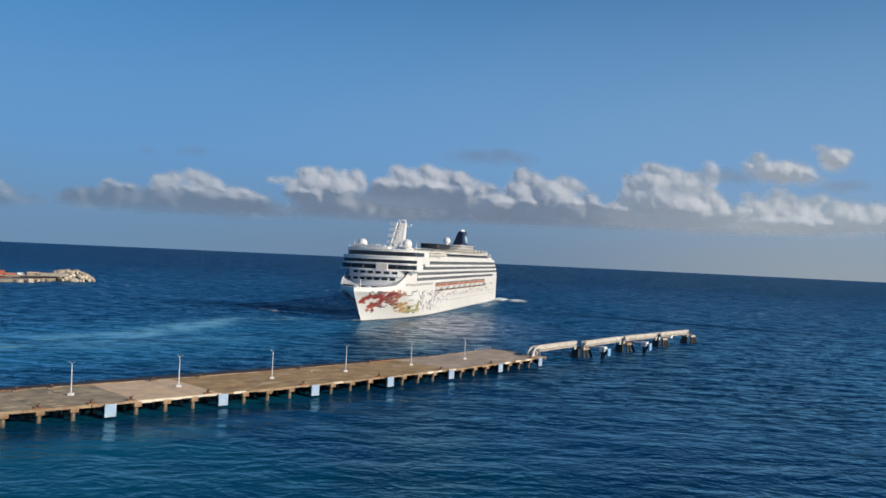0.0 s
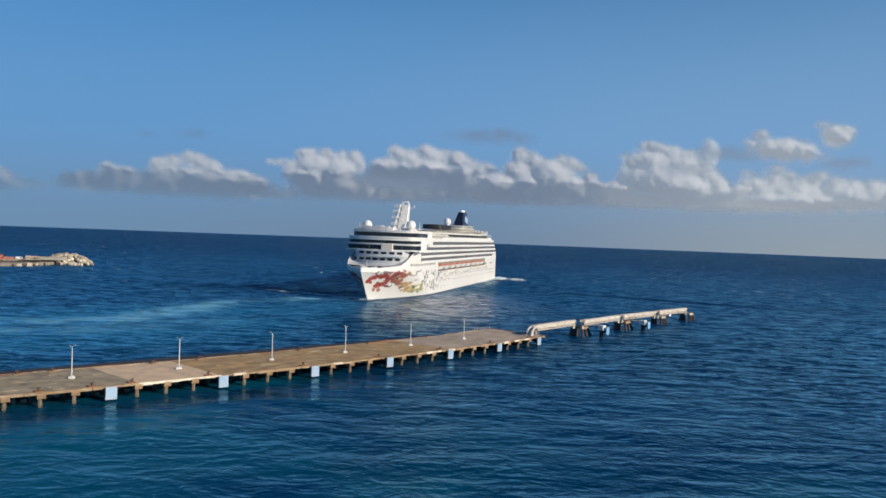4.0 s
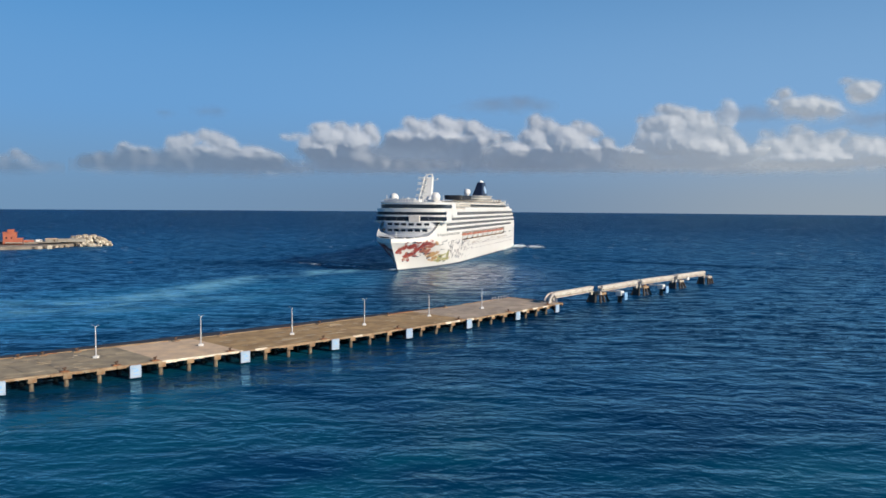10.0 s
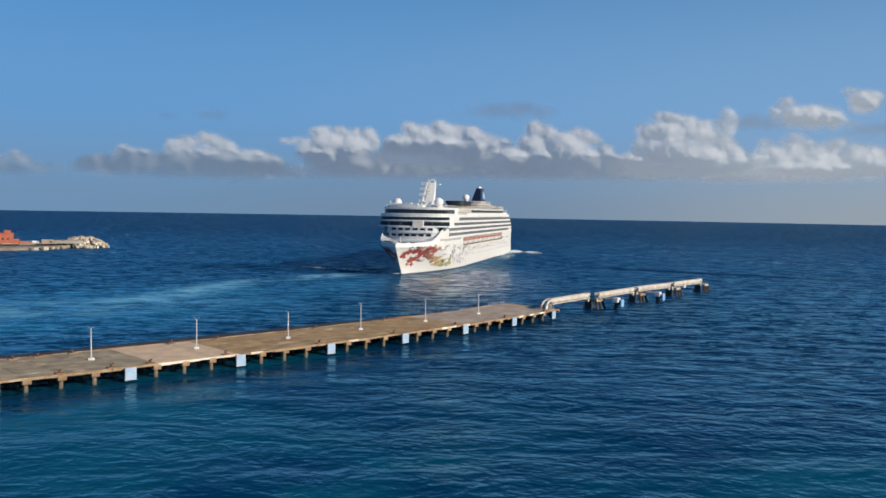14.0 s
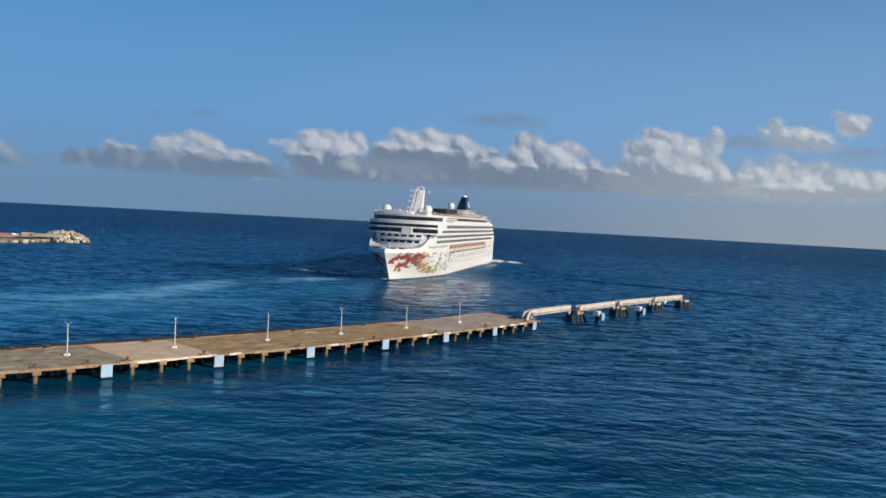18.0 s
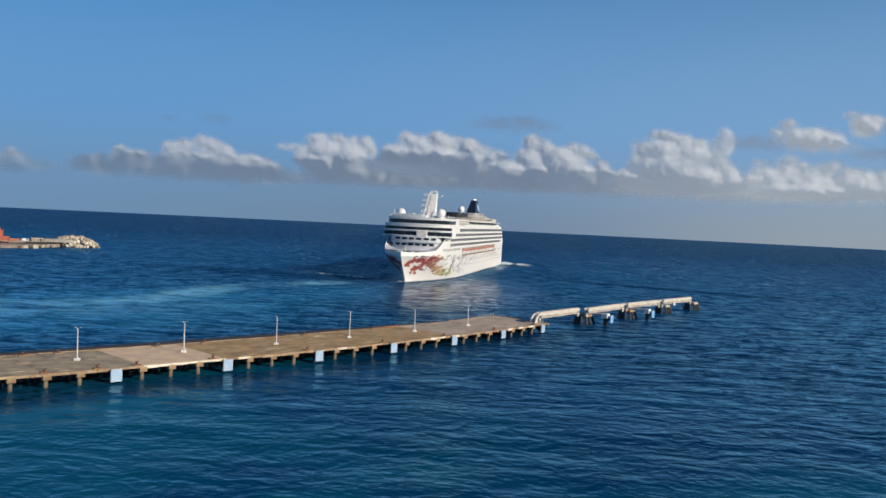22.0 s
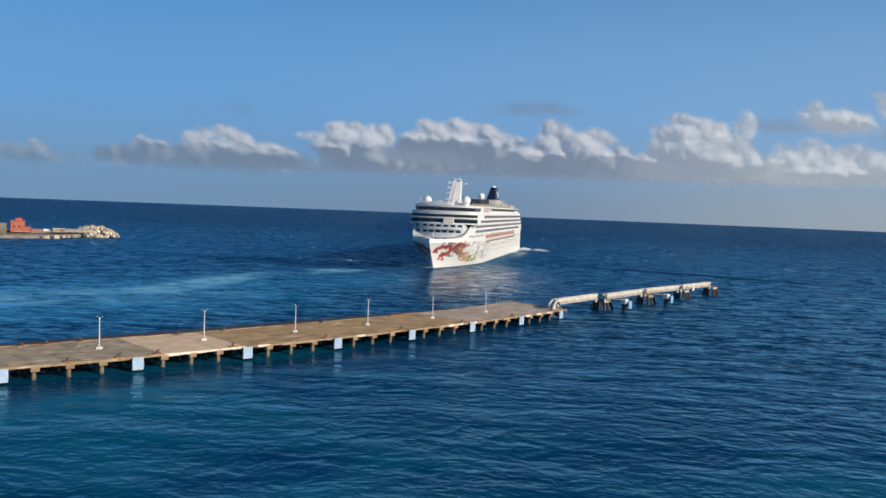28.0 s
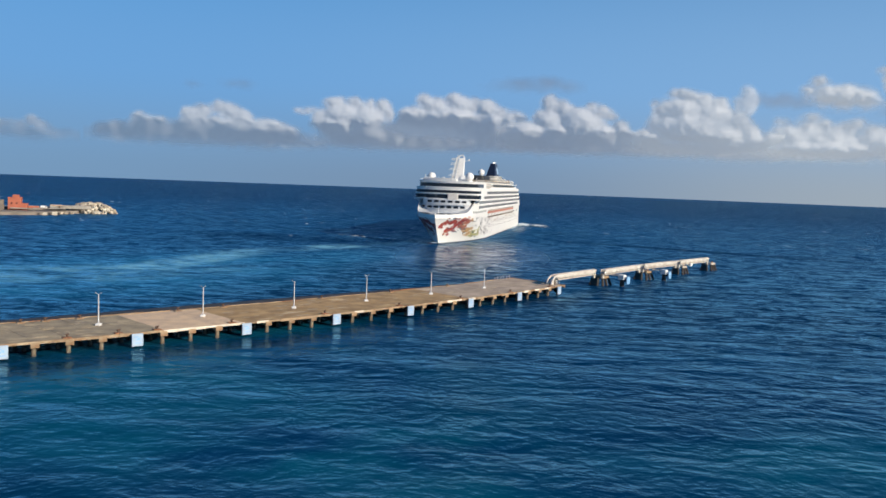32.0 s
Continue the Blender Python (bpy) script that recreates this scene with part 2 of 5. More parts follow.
def water_material():
    m = bpy.data.materials.new("sea_water")
    m.use_nodes = True
    nt = m.node_tree
    nt.nodes.remove(nt.nodes["Principled BSDF"])
    k = Node(nt)
    obj = k.make("ShaderNodeTexCoord").outputs["Object"]
    pos = k.make("ShaderNodeNewGeometry").outputs["Position"]

    def patch(cx, cy, length, width, turn, edge=1.0):
        """1 inside a long soft patch round (cx, cy) whose length lies at turn degrees from +x."""
        a = radians(turn)
        d = k.vmath("SUBTRACT", pos, (cx, cy, 0))
        u = k.math("DIVIDE", k.vmath("DOT_PRODUCT", d, (math.cos(a), math.sin(a), 0)), length)
        v = k.math("DIVIDE", k.vmath("DOT_PRODUCT", d, (-math.sin(a), math.cos(a), 0)), width)
        r = k.math("SQRT", k.math("ADD", k.math("MULTIPLY", u, u), k.math("MULTIPLY", v, v)))
        return k.span(r, edge, 0.15)

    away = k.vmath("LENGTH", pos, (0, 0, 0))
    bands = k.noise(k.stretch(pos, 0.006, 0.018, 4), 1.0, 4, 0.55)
    shoal = k.math("ADD", k.math("MULTIPLY", patch(-34, 120, 80, 42, 20), 0.8), k.math("ADD", patch(-46, 172, 60, 18, 44), patch(40, 90, 130, 40, 0)))
    shoal = k.math("ADD", shoal, k.math("ADD", patch(-44, 136, 46, 15, 44), patch(-20, 97, 36, 13, 10)))
    shoal = k.math("MULTIPLY", shoal, k.span(k.noise(pos, 0.022, 3), 0.36, 0.60))
    ship_dark = k.math("MAXIMUM", patch(-85, 455, 130, 38, -18), k.math("MULTIPLY", patch(142, 476, 125, 14, -31), 1.4))   # ship's dark reflection off the bow, put into the colour, and a slick
    calm = patch(12, 395, 150, 58, 86)                       # smoother water on the ship's sheltered side
    sheltered = patch(-41, 152, 120, 17, 46)               # along the seaward foot of the pier
    # body colour in near, middle and far tones, by distance from the eye
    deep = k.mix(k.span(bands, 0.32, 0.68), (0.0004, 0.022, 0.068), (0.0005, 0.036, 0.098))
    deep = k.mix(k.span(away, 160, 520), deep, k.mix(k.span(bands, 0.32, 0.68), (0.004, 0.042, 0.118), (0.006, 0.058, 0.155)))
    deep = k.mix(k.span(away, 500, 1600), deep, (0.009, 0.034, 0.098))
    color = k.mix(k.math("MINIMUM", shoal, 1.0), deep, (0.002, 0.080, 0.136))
    # wash of the thrusters: drifting clots of aerated water with ragged edges
    eddies = k.vmath("MULTIPLY", k.vmath("SUBTRACT", k.make("ShaderNodeTexNoise", Vector=pos, Scale=0.03, Detail=2.0).outputs["Color"], (0.5, 0.5, 0.5)), (26, 26, 0))
    swirl = k.vmath("ADD", pos, eddies)
    warped_wash = k.vmath("ADD", obj, eddies)
    clots = k.noise(k.stretch(swirl, 0.026, 0.040, 20), 1.0, 5, 0.62)
    wash = k.math("ADD", patch(-100, 300, 170, 60, 48), patch(-120, 235, 130, 50, 30))
    color = k.mix(k.math("MULTIPLY", k.math("MINIMUM", wash, 1.0), k.span(clots, 0.34, 0.62, 0.20, 0.9)), color, (0.016, 0.165, 0.31))
    trail = k.math("ADD", patch(-98, 322, 75, 17, 75), patch(-66, 396, 78, 17, 53))      # curved trail of thruster wash
    fray = k.noise(k.stretch(warped_wash, 0.09, 0.15, 10), 1.0, 4.0, 0.65)
    trail = k.math("ADD", trail, k.math("MULTIPLY", patch(-128, 258, 90, 34, 34), 0.8))
    color = k.mix(k.math("MULTIPLY", k.math("MINIMUM", trail, 1.0), k.math("MULTIPLY", k.span(clots, 0.40, 0.55, 0.12, 1.0), k.span(fray, 0.38, 0.56, 0.2, 1.0))), color, (0.21, 0.50, 0.62))
    # darken the sea colour where the ship would be mirrored
    color = k.mix(k.math("MULTIPLY", ship_dark, 0.48), color, (0.0004, 0.013, 0.055))
    # white caps: sparse flecks on the open sea
    cell = k.noise(k.stretch(obj, 0.16, 0.045, 6), 1.0, 2.5, 0.6)
    fleck = k.math("MULTIPLY", k.math("MULTIPLY", k.span(cell, 0.665, 0.69), k.span(k.noise(obj, 0.012, 2), 0.42, 0.52)), k.span(away, 380, 800))
    color = k.mix(fleck, color, (0.74, 0.85, 0.93))

    # heights of the wind sea at four scales, the two finest with sharp crests
    def crests(sx, sy, turn, detail, rough=0.55):
        n = k.make("ShaderNodeTexNoise", Vector=k.stretch(warped, sx, sy, turn), Scale=1.0, Detail=detail, Roughness=rough)
        v = k.math("ABSOLUTE", k.math("SUBTRACT", n.outputs["Fac"], 0.5))
        return k.math("SUBTRACT", 1.0, k.math("SQRT", k.math("ADD", k.math("MULTIPLY", v, v), 0.0009)))

    bend = k.vmath("MULTIPLY", k.vmath("SUBTRACT", k.make("ShaderNodeTexNoise", Vector=obj, Scale=0.05, Detail=2.0).outputs["Color"], (0.5, 0.5, 0.5)), (5, 5, 0))
    warped = k.vmath("ADD", obj, bend)
    long_sea = k.noise(k.stretch(warped, 0.030, 0.075, -4), 1.0, 2.0, 0.5)
    sea_waves = crests(0.11, 0.165, 6, 1.5)
    wavelets = crests(0.32, 0.42, -9, 1.5)
    ripples = k.noise(k.stretch(warped, 1.0, 1.25, 12), 1.0, 3.0, 0.6)
    height = k.math("ADD", k.math("MULTIPLY", long_sea, 2.0), k.math("MULTIPLY", sea_waves, 1.65))
    height = k.math("ADD", height, k.math("ADD", k.math("MULTIPLY", wavelets, 0.75), k.math("MULTIPLY", ripples, 0.17)))
    gusts = k.span(k.noise(pos, 0.016, 3), 0.30, 0.68, 0.75, 1.25)
    rough_sea = k.math("MULTIPLY", gusts, k.math("SUBTRACT", 1.0, k.math("MULTIPLY", k.math("MAXIMUM", k.math("MAXIMUM", calm, k.math("MULTIPLY", sheltered, 1.5)), k.math("MULTIPLY", wash, 0.5)), 0.5)))
    bump = k.make("ShaderNodeBump", Height=k.math("MULTIPLY", k.math("SUBTRACT", height, 3.3), rough_sea), Distance=1.0, Strength=1.0)
    wave = bump.outputs["Normal"]
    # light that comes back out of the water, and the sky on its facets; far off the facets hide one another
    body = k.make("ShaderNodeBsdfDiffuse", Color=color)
    shine = k.make("ShaderNodeBsdfGlossy", Color=k.mix(calm, (0.50, 0.87, 0.97), (0.95, 0.97, 1.0)), Roughness=k.math("SUBTRACT", 0.34, k.math("MULTIPLY", k.math("MAXIMUM", calm, sheltered), 0.16)), Normal=wave)
    shine.distribution = "BECKMANN"
    mirror = k.make("ShaderNodeFresnel", IOR=1.333, Normal=wave).outputs[0]
    mirror = k.math("POWER", mirror, 1.3)
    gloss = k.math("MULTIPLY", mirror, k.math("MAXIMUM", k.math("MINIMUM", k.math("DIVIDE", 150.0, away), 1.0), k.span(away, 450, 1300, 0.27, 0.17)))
    # far off only the upper faces of longer waves show: noise puts their sheen into the gloss
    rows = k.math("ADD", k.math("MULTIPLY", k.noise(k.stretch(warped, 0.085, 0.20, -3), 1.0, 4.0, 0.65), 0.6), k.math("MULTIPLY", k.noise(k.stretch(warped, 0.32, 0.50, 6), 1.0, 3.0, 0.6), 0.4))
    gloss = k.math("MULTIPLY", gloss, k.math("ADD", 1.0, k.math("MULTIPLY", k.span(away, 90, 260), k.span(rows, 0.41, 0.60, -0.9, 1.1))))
    gloss = k.math("MULTIPLY", gloss, k.span(k.math("ABSOLUTE", k.vmath("DOT_PRODUCT", pos, (1, 0, 0))), 25, 190, 1.0, 1.75))   # sheen raised to both sides: sky glare put into the gloss
    gloss = k.math("MULTIPLY", gloss, k.math("SUBTRACT", 1.0, k.math("MULTIPLY", ship_dark, 0.48)))
    # extra sheen added in the calm patch so the ship's reflection shows
    gloss = k.math("ADD", gloss, k.math("MULTIPLY", calm, k.span(rows, 0.38, 0.60, 0.10, 0.30)))
    out = nt.nodes.new("ShaderNodeMixShader")
    nt.links.new(gloss, out.inputs[0])
    nt.links.new(body.outputs[0], out.inputs[1])
    nt.links.new(shine.outputs[0], out.inputs[2])
    nt.links.new(out.outputs[0], nt.nodes["Material Output"].inputs["Surface"])
    return m


def cloud_material(name, thin=0.0):
    """Sunlit vapour that thins out towards its edges, behind sea haze that pales towards the sun's side."""
    m = bpy.data.materials.new(name)
    m.use_nodes = True
    nt = m.node_tree
    nt.nodes.remove(nt.nodes["Principled BSDF"])
    k = Node(nt)
    east = k.vmath("DOT_PRODUCT", k.make("ShaderNodeNewGeometry").outputs["Position"], (1, 0, 0))
    haze = k.mix(k.span(east, -2300, 300), (0.195, 0.285, 0.41), (0.285, 0.35, 0.45))
    haze = k.mix(k.span(east, 300, 2000), haze, (0.58, 0.63, 0.67))
    haze = k.mix(thin, haze, (0.17, 0.25, 0.38))
    air = k.math("MAXIMUM", k.span(east, -2300, 200, 0.76, 0.53), thin)
    att = nt.nodes.new("ShaderNodeAttribute")
    att.attribute_name = "vapour"
    front = k.make("ShaderNodeBsdfDiffuse", Color=(0.98, 0.98, 0.98, 1))
    inside = k.make("ShaderNodeBsdfTranslucent", Color=(0.9, 0.9, 0.9, 1))
    shader = front.outputs[0]
    for fac, other in ((0.34, inside), (air, k.make("ShaderNodeEmission", Color=haze, Strength=1.0))):
        mix = nt.nodes.new("ShaderNodeMixShader")
        k.feed(mix.inputs[0], fac)
        nt.links.new(shader, mix.inputs[1])
        nt.links.new(other.outputs[0], mix.inputs[2])
        shader = mix.outputs[0]
    out = nt.nodes.new("ShaderNodeMixShader")
    nt.links.new(att.outputs["Fac"], out.inputs[0])
    nt.links.new(k.make("ShaderNodeBsdfTransparent").outputs[0], out.inputs[1])
    nt.links.new(shader, out.inputs[2])
    nt.links.new(out.outputs[0], nt.nodes["Material Output"].inputs["Surface"])
    return m


M_WATER = water_material()
M_CLOUD = cloud_material("cloud_vapour")
M_SHRED = cloud_material("thin_cloud_vapour", 0.85)

# building helpers --------------------------------------------------------


class Build:
    """Collects vertices and faces of one mesh."""

    def __init__(self):
        self.v, self.f, self.smooth = [], [], False

    def add(self, verts, faces):
        n = len(self.v)
        self.v += [tuple(p) for p in verts]
        self.f += [tuple(i + n for i in f) for f in faces]
        return self

    def box(self, x, y, z, sx, sy, sz, turn=0.0, chamfer=0.0):
        """Box centred at x, y with its foot at z; chamfer cuts its upright and top edges."""
        c, s = math.cos(turn), math.sin(turn)
        hx, hy, k = sx / 2, sy / 2, chamfer
        ring = [(-hx, -hy), (hx, -hy), (hx, hy), (-hx, hy)]
        if k:
            ring = [(-hx + k, -hy), (hx - k, -hy), (hx, -hy + k), (hx, hy - k), (hx - k, hy), (-hx + k, hy), (-hx, hy - k), (-hx, -hy + k)]
        levels = [(1, z), (1, z + sz)] if not k else [(1, z), (1, z + sz - k), (1 - k / max(hx, hy), z + sz)]
        n = len(ring)
        pts = [(x + c * a * g - s * b * g, y + s * a * g + c * b * g, h) for g, h in levels for a, b in ring]
        faces = [(j * n + i, j * n + (i + 1) % n, (j + 1) * n + (i + 1) % n, (j + 1) * n + i) for j in range(len(levels) - 1) for i in range(n)]
        return self.add(pts, faces + [tuple(range(n))[::-1], tuple(range((len(levels) - 1) * n, len(levels) * n))])

    def prism(self, ring, z0, z1, inset=0.0):
        """Upright prism over a plan outline (anticlockwise)."""
        n = len(ring)
        cx, cy = sum(p[0] for p in ring) / n, sum(p[1] for p in ring) / n
        top = [(cx + (p[0] - cx) * (1 - inset), cy + (p[1] - cy) * (1 - inset)) for p in ring]
        pts = [(a, b, z0) for a, b in ring] + [(a, b, z1) for a, b in top]
        return self.add(pts, [(i, (i + 1) % n, n + (i + 1) % n, n + i) for i in range(n)] + [tuple(range(n))[::-1], tuple(range(n, 2 * n))])

    def rod(self, a, b, r0, r1=None, n=8, caps=True):
        """Tapered round bar from a to b."""
        a, b = Vector(a), Vector(b)
        q = (b - a).to_track_quat("Z", "Y")
        r1 = r0 if r1 is None else r1
        pts = [o + q @ Vector((r * math.cos(2 * math.pi * i / n), r * math.sin(2 * math.pi * i / n), 0)) for o, r in ((a, r0), (b, r1)) for i in range(n)]
        faces = [(i, (i + 1) % n, n + (i + 1) % n, n + i) for i in range(n)]
        return self.add(pts, faces + ([tuple(range(n))[::-1], tuple(range(n, 2 * n))] if caps else []))

    def beam(self, a, b, w, h):
        """Rectangular bar from a to b, w wide and h high, its top edge level with a and b."""
        a, b = Vector(a), Vector(b)
        d = (b - a).normalized()
        side = d.cross(Vector((0, 0, 1))).normalized() * (w / 2)
        up = side.cross(d).normalized() * h
        pts = [o + k for o in (a, b) for k in (-side - up, side - up, side, -side)]
        return self.add(pts, [(0, 1, 5, 4), (1, 2, 6, 5), (2, 3, 7, 6), (3, 0, 4, 7), (3, 2, 1, 0), (4, 5, 6, 7)])

    def ball(self, x, y, z, r, n=16, m=10, squash=1.0):
        pts = [(x, y, z + r * squash)]
        for j in range(1, m):
            a = math.pi * j / m
            pts += [(x + r * math.sin(a) * math.cos(2 * math.pi * i / n), y + r * math.sin(a) * math.sin(2 * math.pi * i / n), z + r * squash * math.cos(a)) for i in range(n)]
        pts.append((x, y, z - r * squash))
        faces = [(0, 1 + i, 1 + (i + 1) % n) for i in range(n)]
        for j in range(m - 2):
            faces += [(1 + j * n + i, 1 + (j + 1) * n + i, 1 + (j + 1) * n + (i + 1) % n, 1 + j * n + (i + 1) % n) for i in range(n)]
        last, k = len(pts) - 1, 1 + (m - 2) * n
        faces += [(k + i, last, k + (i + 1) % n) for i in range(n)]
        self.smooth = True
        return self.add(pts, faces)

    def mesh(self, name, material):
        me = bpy.data.meshes.new(name)
        me.from_pydata(self.v, [], self.f)
        me.materials.append(material)
        if self.smooth:
            me.polygons.foreach_set("use_smooth", [True] * len(me.polygons))
        me.validate()
        me.update()
        return me


def part(name, build, material, parent, label="", at=None):
    """One mesh object under a thing or part (build may be a mesh that is shared)."""
    ob = new(name, build if isinstance(build, bpy.types.Mesh) else build.mesh(name, material))
    ob.parent = parent
    if at is not None:
        ob.matrix_basis = at
    return tagged(ob, label)


def thing(name, label, category, at=None, group="", kind=""):
    ob = new(name)
    if at is not None:
        ob.matrix_basis = at
    return tagged(ob, label, category, group, kind)


# sea ---------------------------------------------------------------------
FAR = 4950.0


def wave_height(x, y, r):
    """Wind sea: many small crests running roughly towards the viewer, fading with distance."""
    rng = np.random.RandomState(7)
    h = np.zeros_like(x)
    for _ in range(34):
        length = 3.2 * (9.0 ** rng.rand())
        way = radians(264 + 20 * rng.randn())
        k = 2 * math.pi / length
        across = -x * math.sin(way) + y * math.cos(way)
        p = k * (x * math.cos(way) + y * math.sin(way)) + rng.rand() * 6.28 + 1.6 * np.sin(across * k * 0.33 + rng.rand() * 6.28)   # short-crested
        h += 0.0019 * length ** 0.9 * (1.5 * ((1 + np.cos(p)) / 2) ** 1.5 - 0.5 if length > 6 else 0.6 * np.sin(p))
    return h * np.minimum(1, 150 / r) * np.clip((1500 - r) / 1200, 0, 1) - 0.02


def sea():
    fine = np.radians(np.arange(-40, 40.01, 0.125))
    rest = np.radians(np.linspace(40, 320, 57))[1:-1]
    ang = np.concatenate([fine, rest])
    near = 45 * (1.0062 ** np.arange(0, 460))
    far = np.geomspace(near[-1], FAR, 46)[1:]
    rad = np.concatenate([near, far])
    R, A = np.meshgrid(rad, ang, indexing="ij")
    X, Y = R * np.sin(A), R * np.cos(A)
    Z = wave_height(X, Y, R)
    Z[-1] = 0
    nr, na = X.shape
    verts = np.empty((nr * na + 1, 3), np.float32)
    verts[:-1] = np.stack([X, Y, Z], -1).reshape(-1, 3)
    verts[-1] = (0, 0, 0)
    i, j = np.meshgrid(np.arange(nr - 1), np.arange(na), indexing="ij")
    a, b = (i * na + j).ravel(), (i * na + (j + 1) % na).ravel()
    quads = np.stack([a, b, b + na, a + na], -1)
    tri = [(nr * na, (k + 1) % na, k) for k in range(na)]
    me = bpy.data.meshes.new("water")
    me.from_pydata(verts.tolist(), [], quads.tolist() + tri)
    me.polygons.foreach_set("use_smooth", [True] * len(me.polygons))
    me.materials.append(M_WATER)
    return tagged(new("water", me), "deep blue choppy sea with turquoise shoals and streaks", "sea", kind="structure")


WATER = sea()

# clouds ------------------------------------------------------------------


FINE, BROAD = np.hanning(9)[1:-1] / np.hanning(9).sum(), np.hanning(27)[1:-1] / np.hanning(27).sum()


def cloud_sheet(name, puffs, seed, material, reach=4700.0, base=2.0, step=0.05, soft=0.42, fade=1.5, shoulder=None, lean=1.0, body=1.0, rough=1.0):
    """Heaped cumulus: puffs are (azimuth, elevation, half width, half height) in degrees seen from the eye.

    Each puff swells towards the viewer as a ball; under its shoulder the cloud falls back to a flat base."""
    puffs = np.array(puffs)
    a0, a1 = (puffs[:, 0] - puffs[:, 2]).min() - 0.6, (puffs[:, 0] + puffs[:, 2]).max() + 0.6
    e0, e1 = max(0.3, (puffs[:, 1] - puffs[:, 3]).min() - 0.5), (puffs[:, 1] + puffs[:, 3]).max() + 0.5
    az, el = np.arange(a0, a1, step), np.arange(e0, e1, step)
    A, E = np.meshgrid(az, el, indexing="ij")
    n1, n2, n3, b1, b2, b3 = (np.empty(A.shape) for _ in range(6))
    for i in range(len(az)):
        for j in range(len(el)):
            p = Vector((az[i], el[j] * 1.1, seed))
            n1[i, j], n2[i, j] = noise.noise(p * 1.3), noise.noise(p * 1.3 + Vector((40, 7, 2)))
            n3[i, j] = noise.noise(p * 4.2 + Vector((9, 3, 1)))
            w = p + Vector((0.20 * n1[i, j] + 0.05 * n3[i, j], 0.20 * n2[i, j], 0))
            b1[i, j] = noise.voronoi(w * 1.1)[0][0]
            b2[i, j] = noise.voronoi(w * 2.6 + Vector((5, 5, 0)))[0][0]
            b3[i, j] = noise.voronoi(w * 6.0 + Vector((1, 8, 0)))[0][0]
    lumps = 0.15 * (0.5 - b1 ** 2) + 0.10 * n1 + 0.06 * (0.5 - b2 ** 2) + 0.03 * n3 + 0.012 * (0.5 - b3 ** 2)
    U, V = A + 0.14 * n1 + 0.06 * n3, E + 0.12 * n2 + 0.05 * n3
    S, T = np.zeros(A.shape), np.zeros(A.shape)
    for a, e, ra, re in puffs:
        d2 = ((U - a) / ra) ** 2 + ((V - e) / re) ** 2
        S += np.exp(9.0 * min(ra, re) * (1 - np.sqrt(d2)))
        T += np.exp(5.0 * math.sqrt(ra * re) * np.clip(1 - d2, 0, 1))
    S, H = np.log(S + 1e-9) / 9.0, np.log(T) / 5.0           # puffs flow into one another
    turn = base + 1.5 if shoulder is None else shoulder
    low = np.maximum(0.0, turn + 0.35 * n1 + 0.2 * n2 - E)
    inside = np.clip((S + 0.10 + 0.22 * np.clip(low, 0, 1) + 0.4 * rough * lumps) / (soft * (1 + 0.6 * np.clip(low, 0, 1))), 0, 1)
    dens = body * inside * inside * (3 - 2 * inside)
    foot = np.clip((E + 0.12 * n1 - base + 0.4 * fade) / fade, 0, 1)
    dens *= foot * foot * (3 - 2 * foot)
    H = 0.65 * H * np.clip(1 - 0.6 * low, 0.05, 1) - 1.25 * lean * low * low / (0.9 + low) + rough * lumps * np.clip(0.9 - 0.9 * low, 0.28, 1)
    # vapour has no hard creases, least of all in the shaded part
    sharp, soft_h = H, H
    for axis in (0, 1):
        sharp = np.apply_along_axis(lambda r: np.convolve(np.pad(r, 3, mode="edge"), FINE, "valid"), axis, sharp)
        soft_h = np.apply_along_axis(lambda r: np.convolve(np.pad(r, 12, mode="edge"), BROAD, "valid"), axis, soft_h)
    shade = np.clip(low * 2.2, 0, 1)
    H = sharp * (1 - shade) + soft_h * shade
    D = reach - 82.0 * H
    ar, er = np.radians(A), np.radians(E)
    P = np.stack([D * np.sin(ar) * np.cos(er), D * np.cos(ar) * np.cos(er), EYE[2] + D * np.sin(er)], -1)
    ni, nj = A.shape
    i, j = np.meshgrid(np.arange(ni - 1), np.arange(nj - 1), indexing="ij")
    q = (i * nj + j).ravel()
    quads = np.stack([q, q + nj, q + nj + 1, q + 1], -1)
    d = dens.ravel()
    quads = quads[d[quads].max(1) > 0.004]
    used, inv = np.unique(quads, return_inverse=True)
    me = bpy.data.meshes.new(name)
    me.from_pydata(P.reshape(-1, 3)[used].tolist(), [], inv.reshape(-1, 4).tolist())
    me.polygons.foreach_set("use_smooth", [True] * len(me.polygons))
    me.attributes.new("vapour", "FLOAT", "POINT").data.foreach_set("value", d[used].astype(np.float32))
    me.materials.append(material)
    return new(name, me)


def cloud(name, label, puffs, seed, material, degrees, **shape):
    """A cloud that drifts to the right by so many degrees over the whole clip, round the eye."""
    ob = tagged(cloud_sheet(name, puffs, seed, material, **shape), label, "cloud", "clouds", "structure")
    DRIFTS.append((ob, degrees))


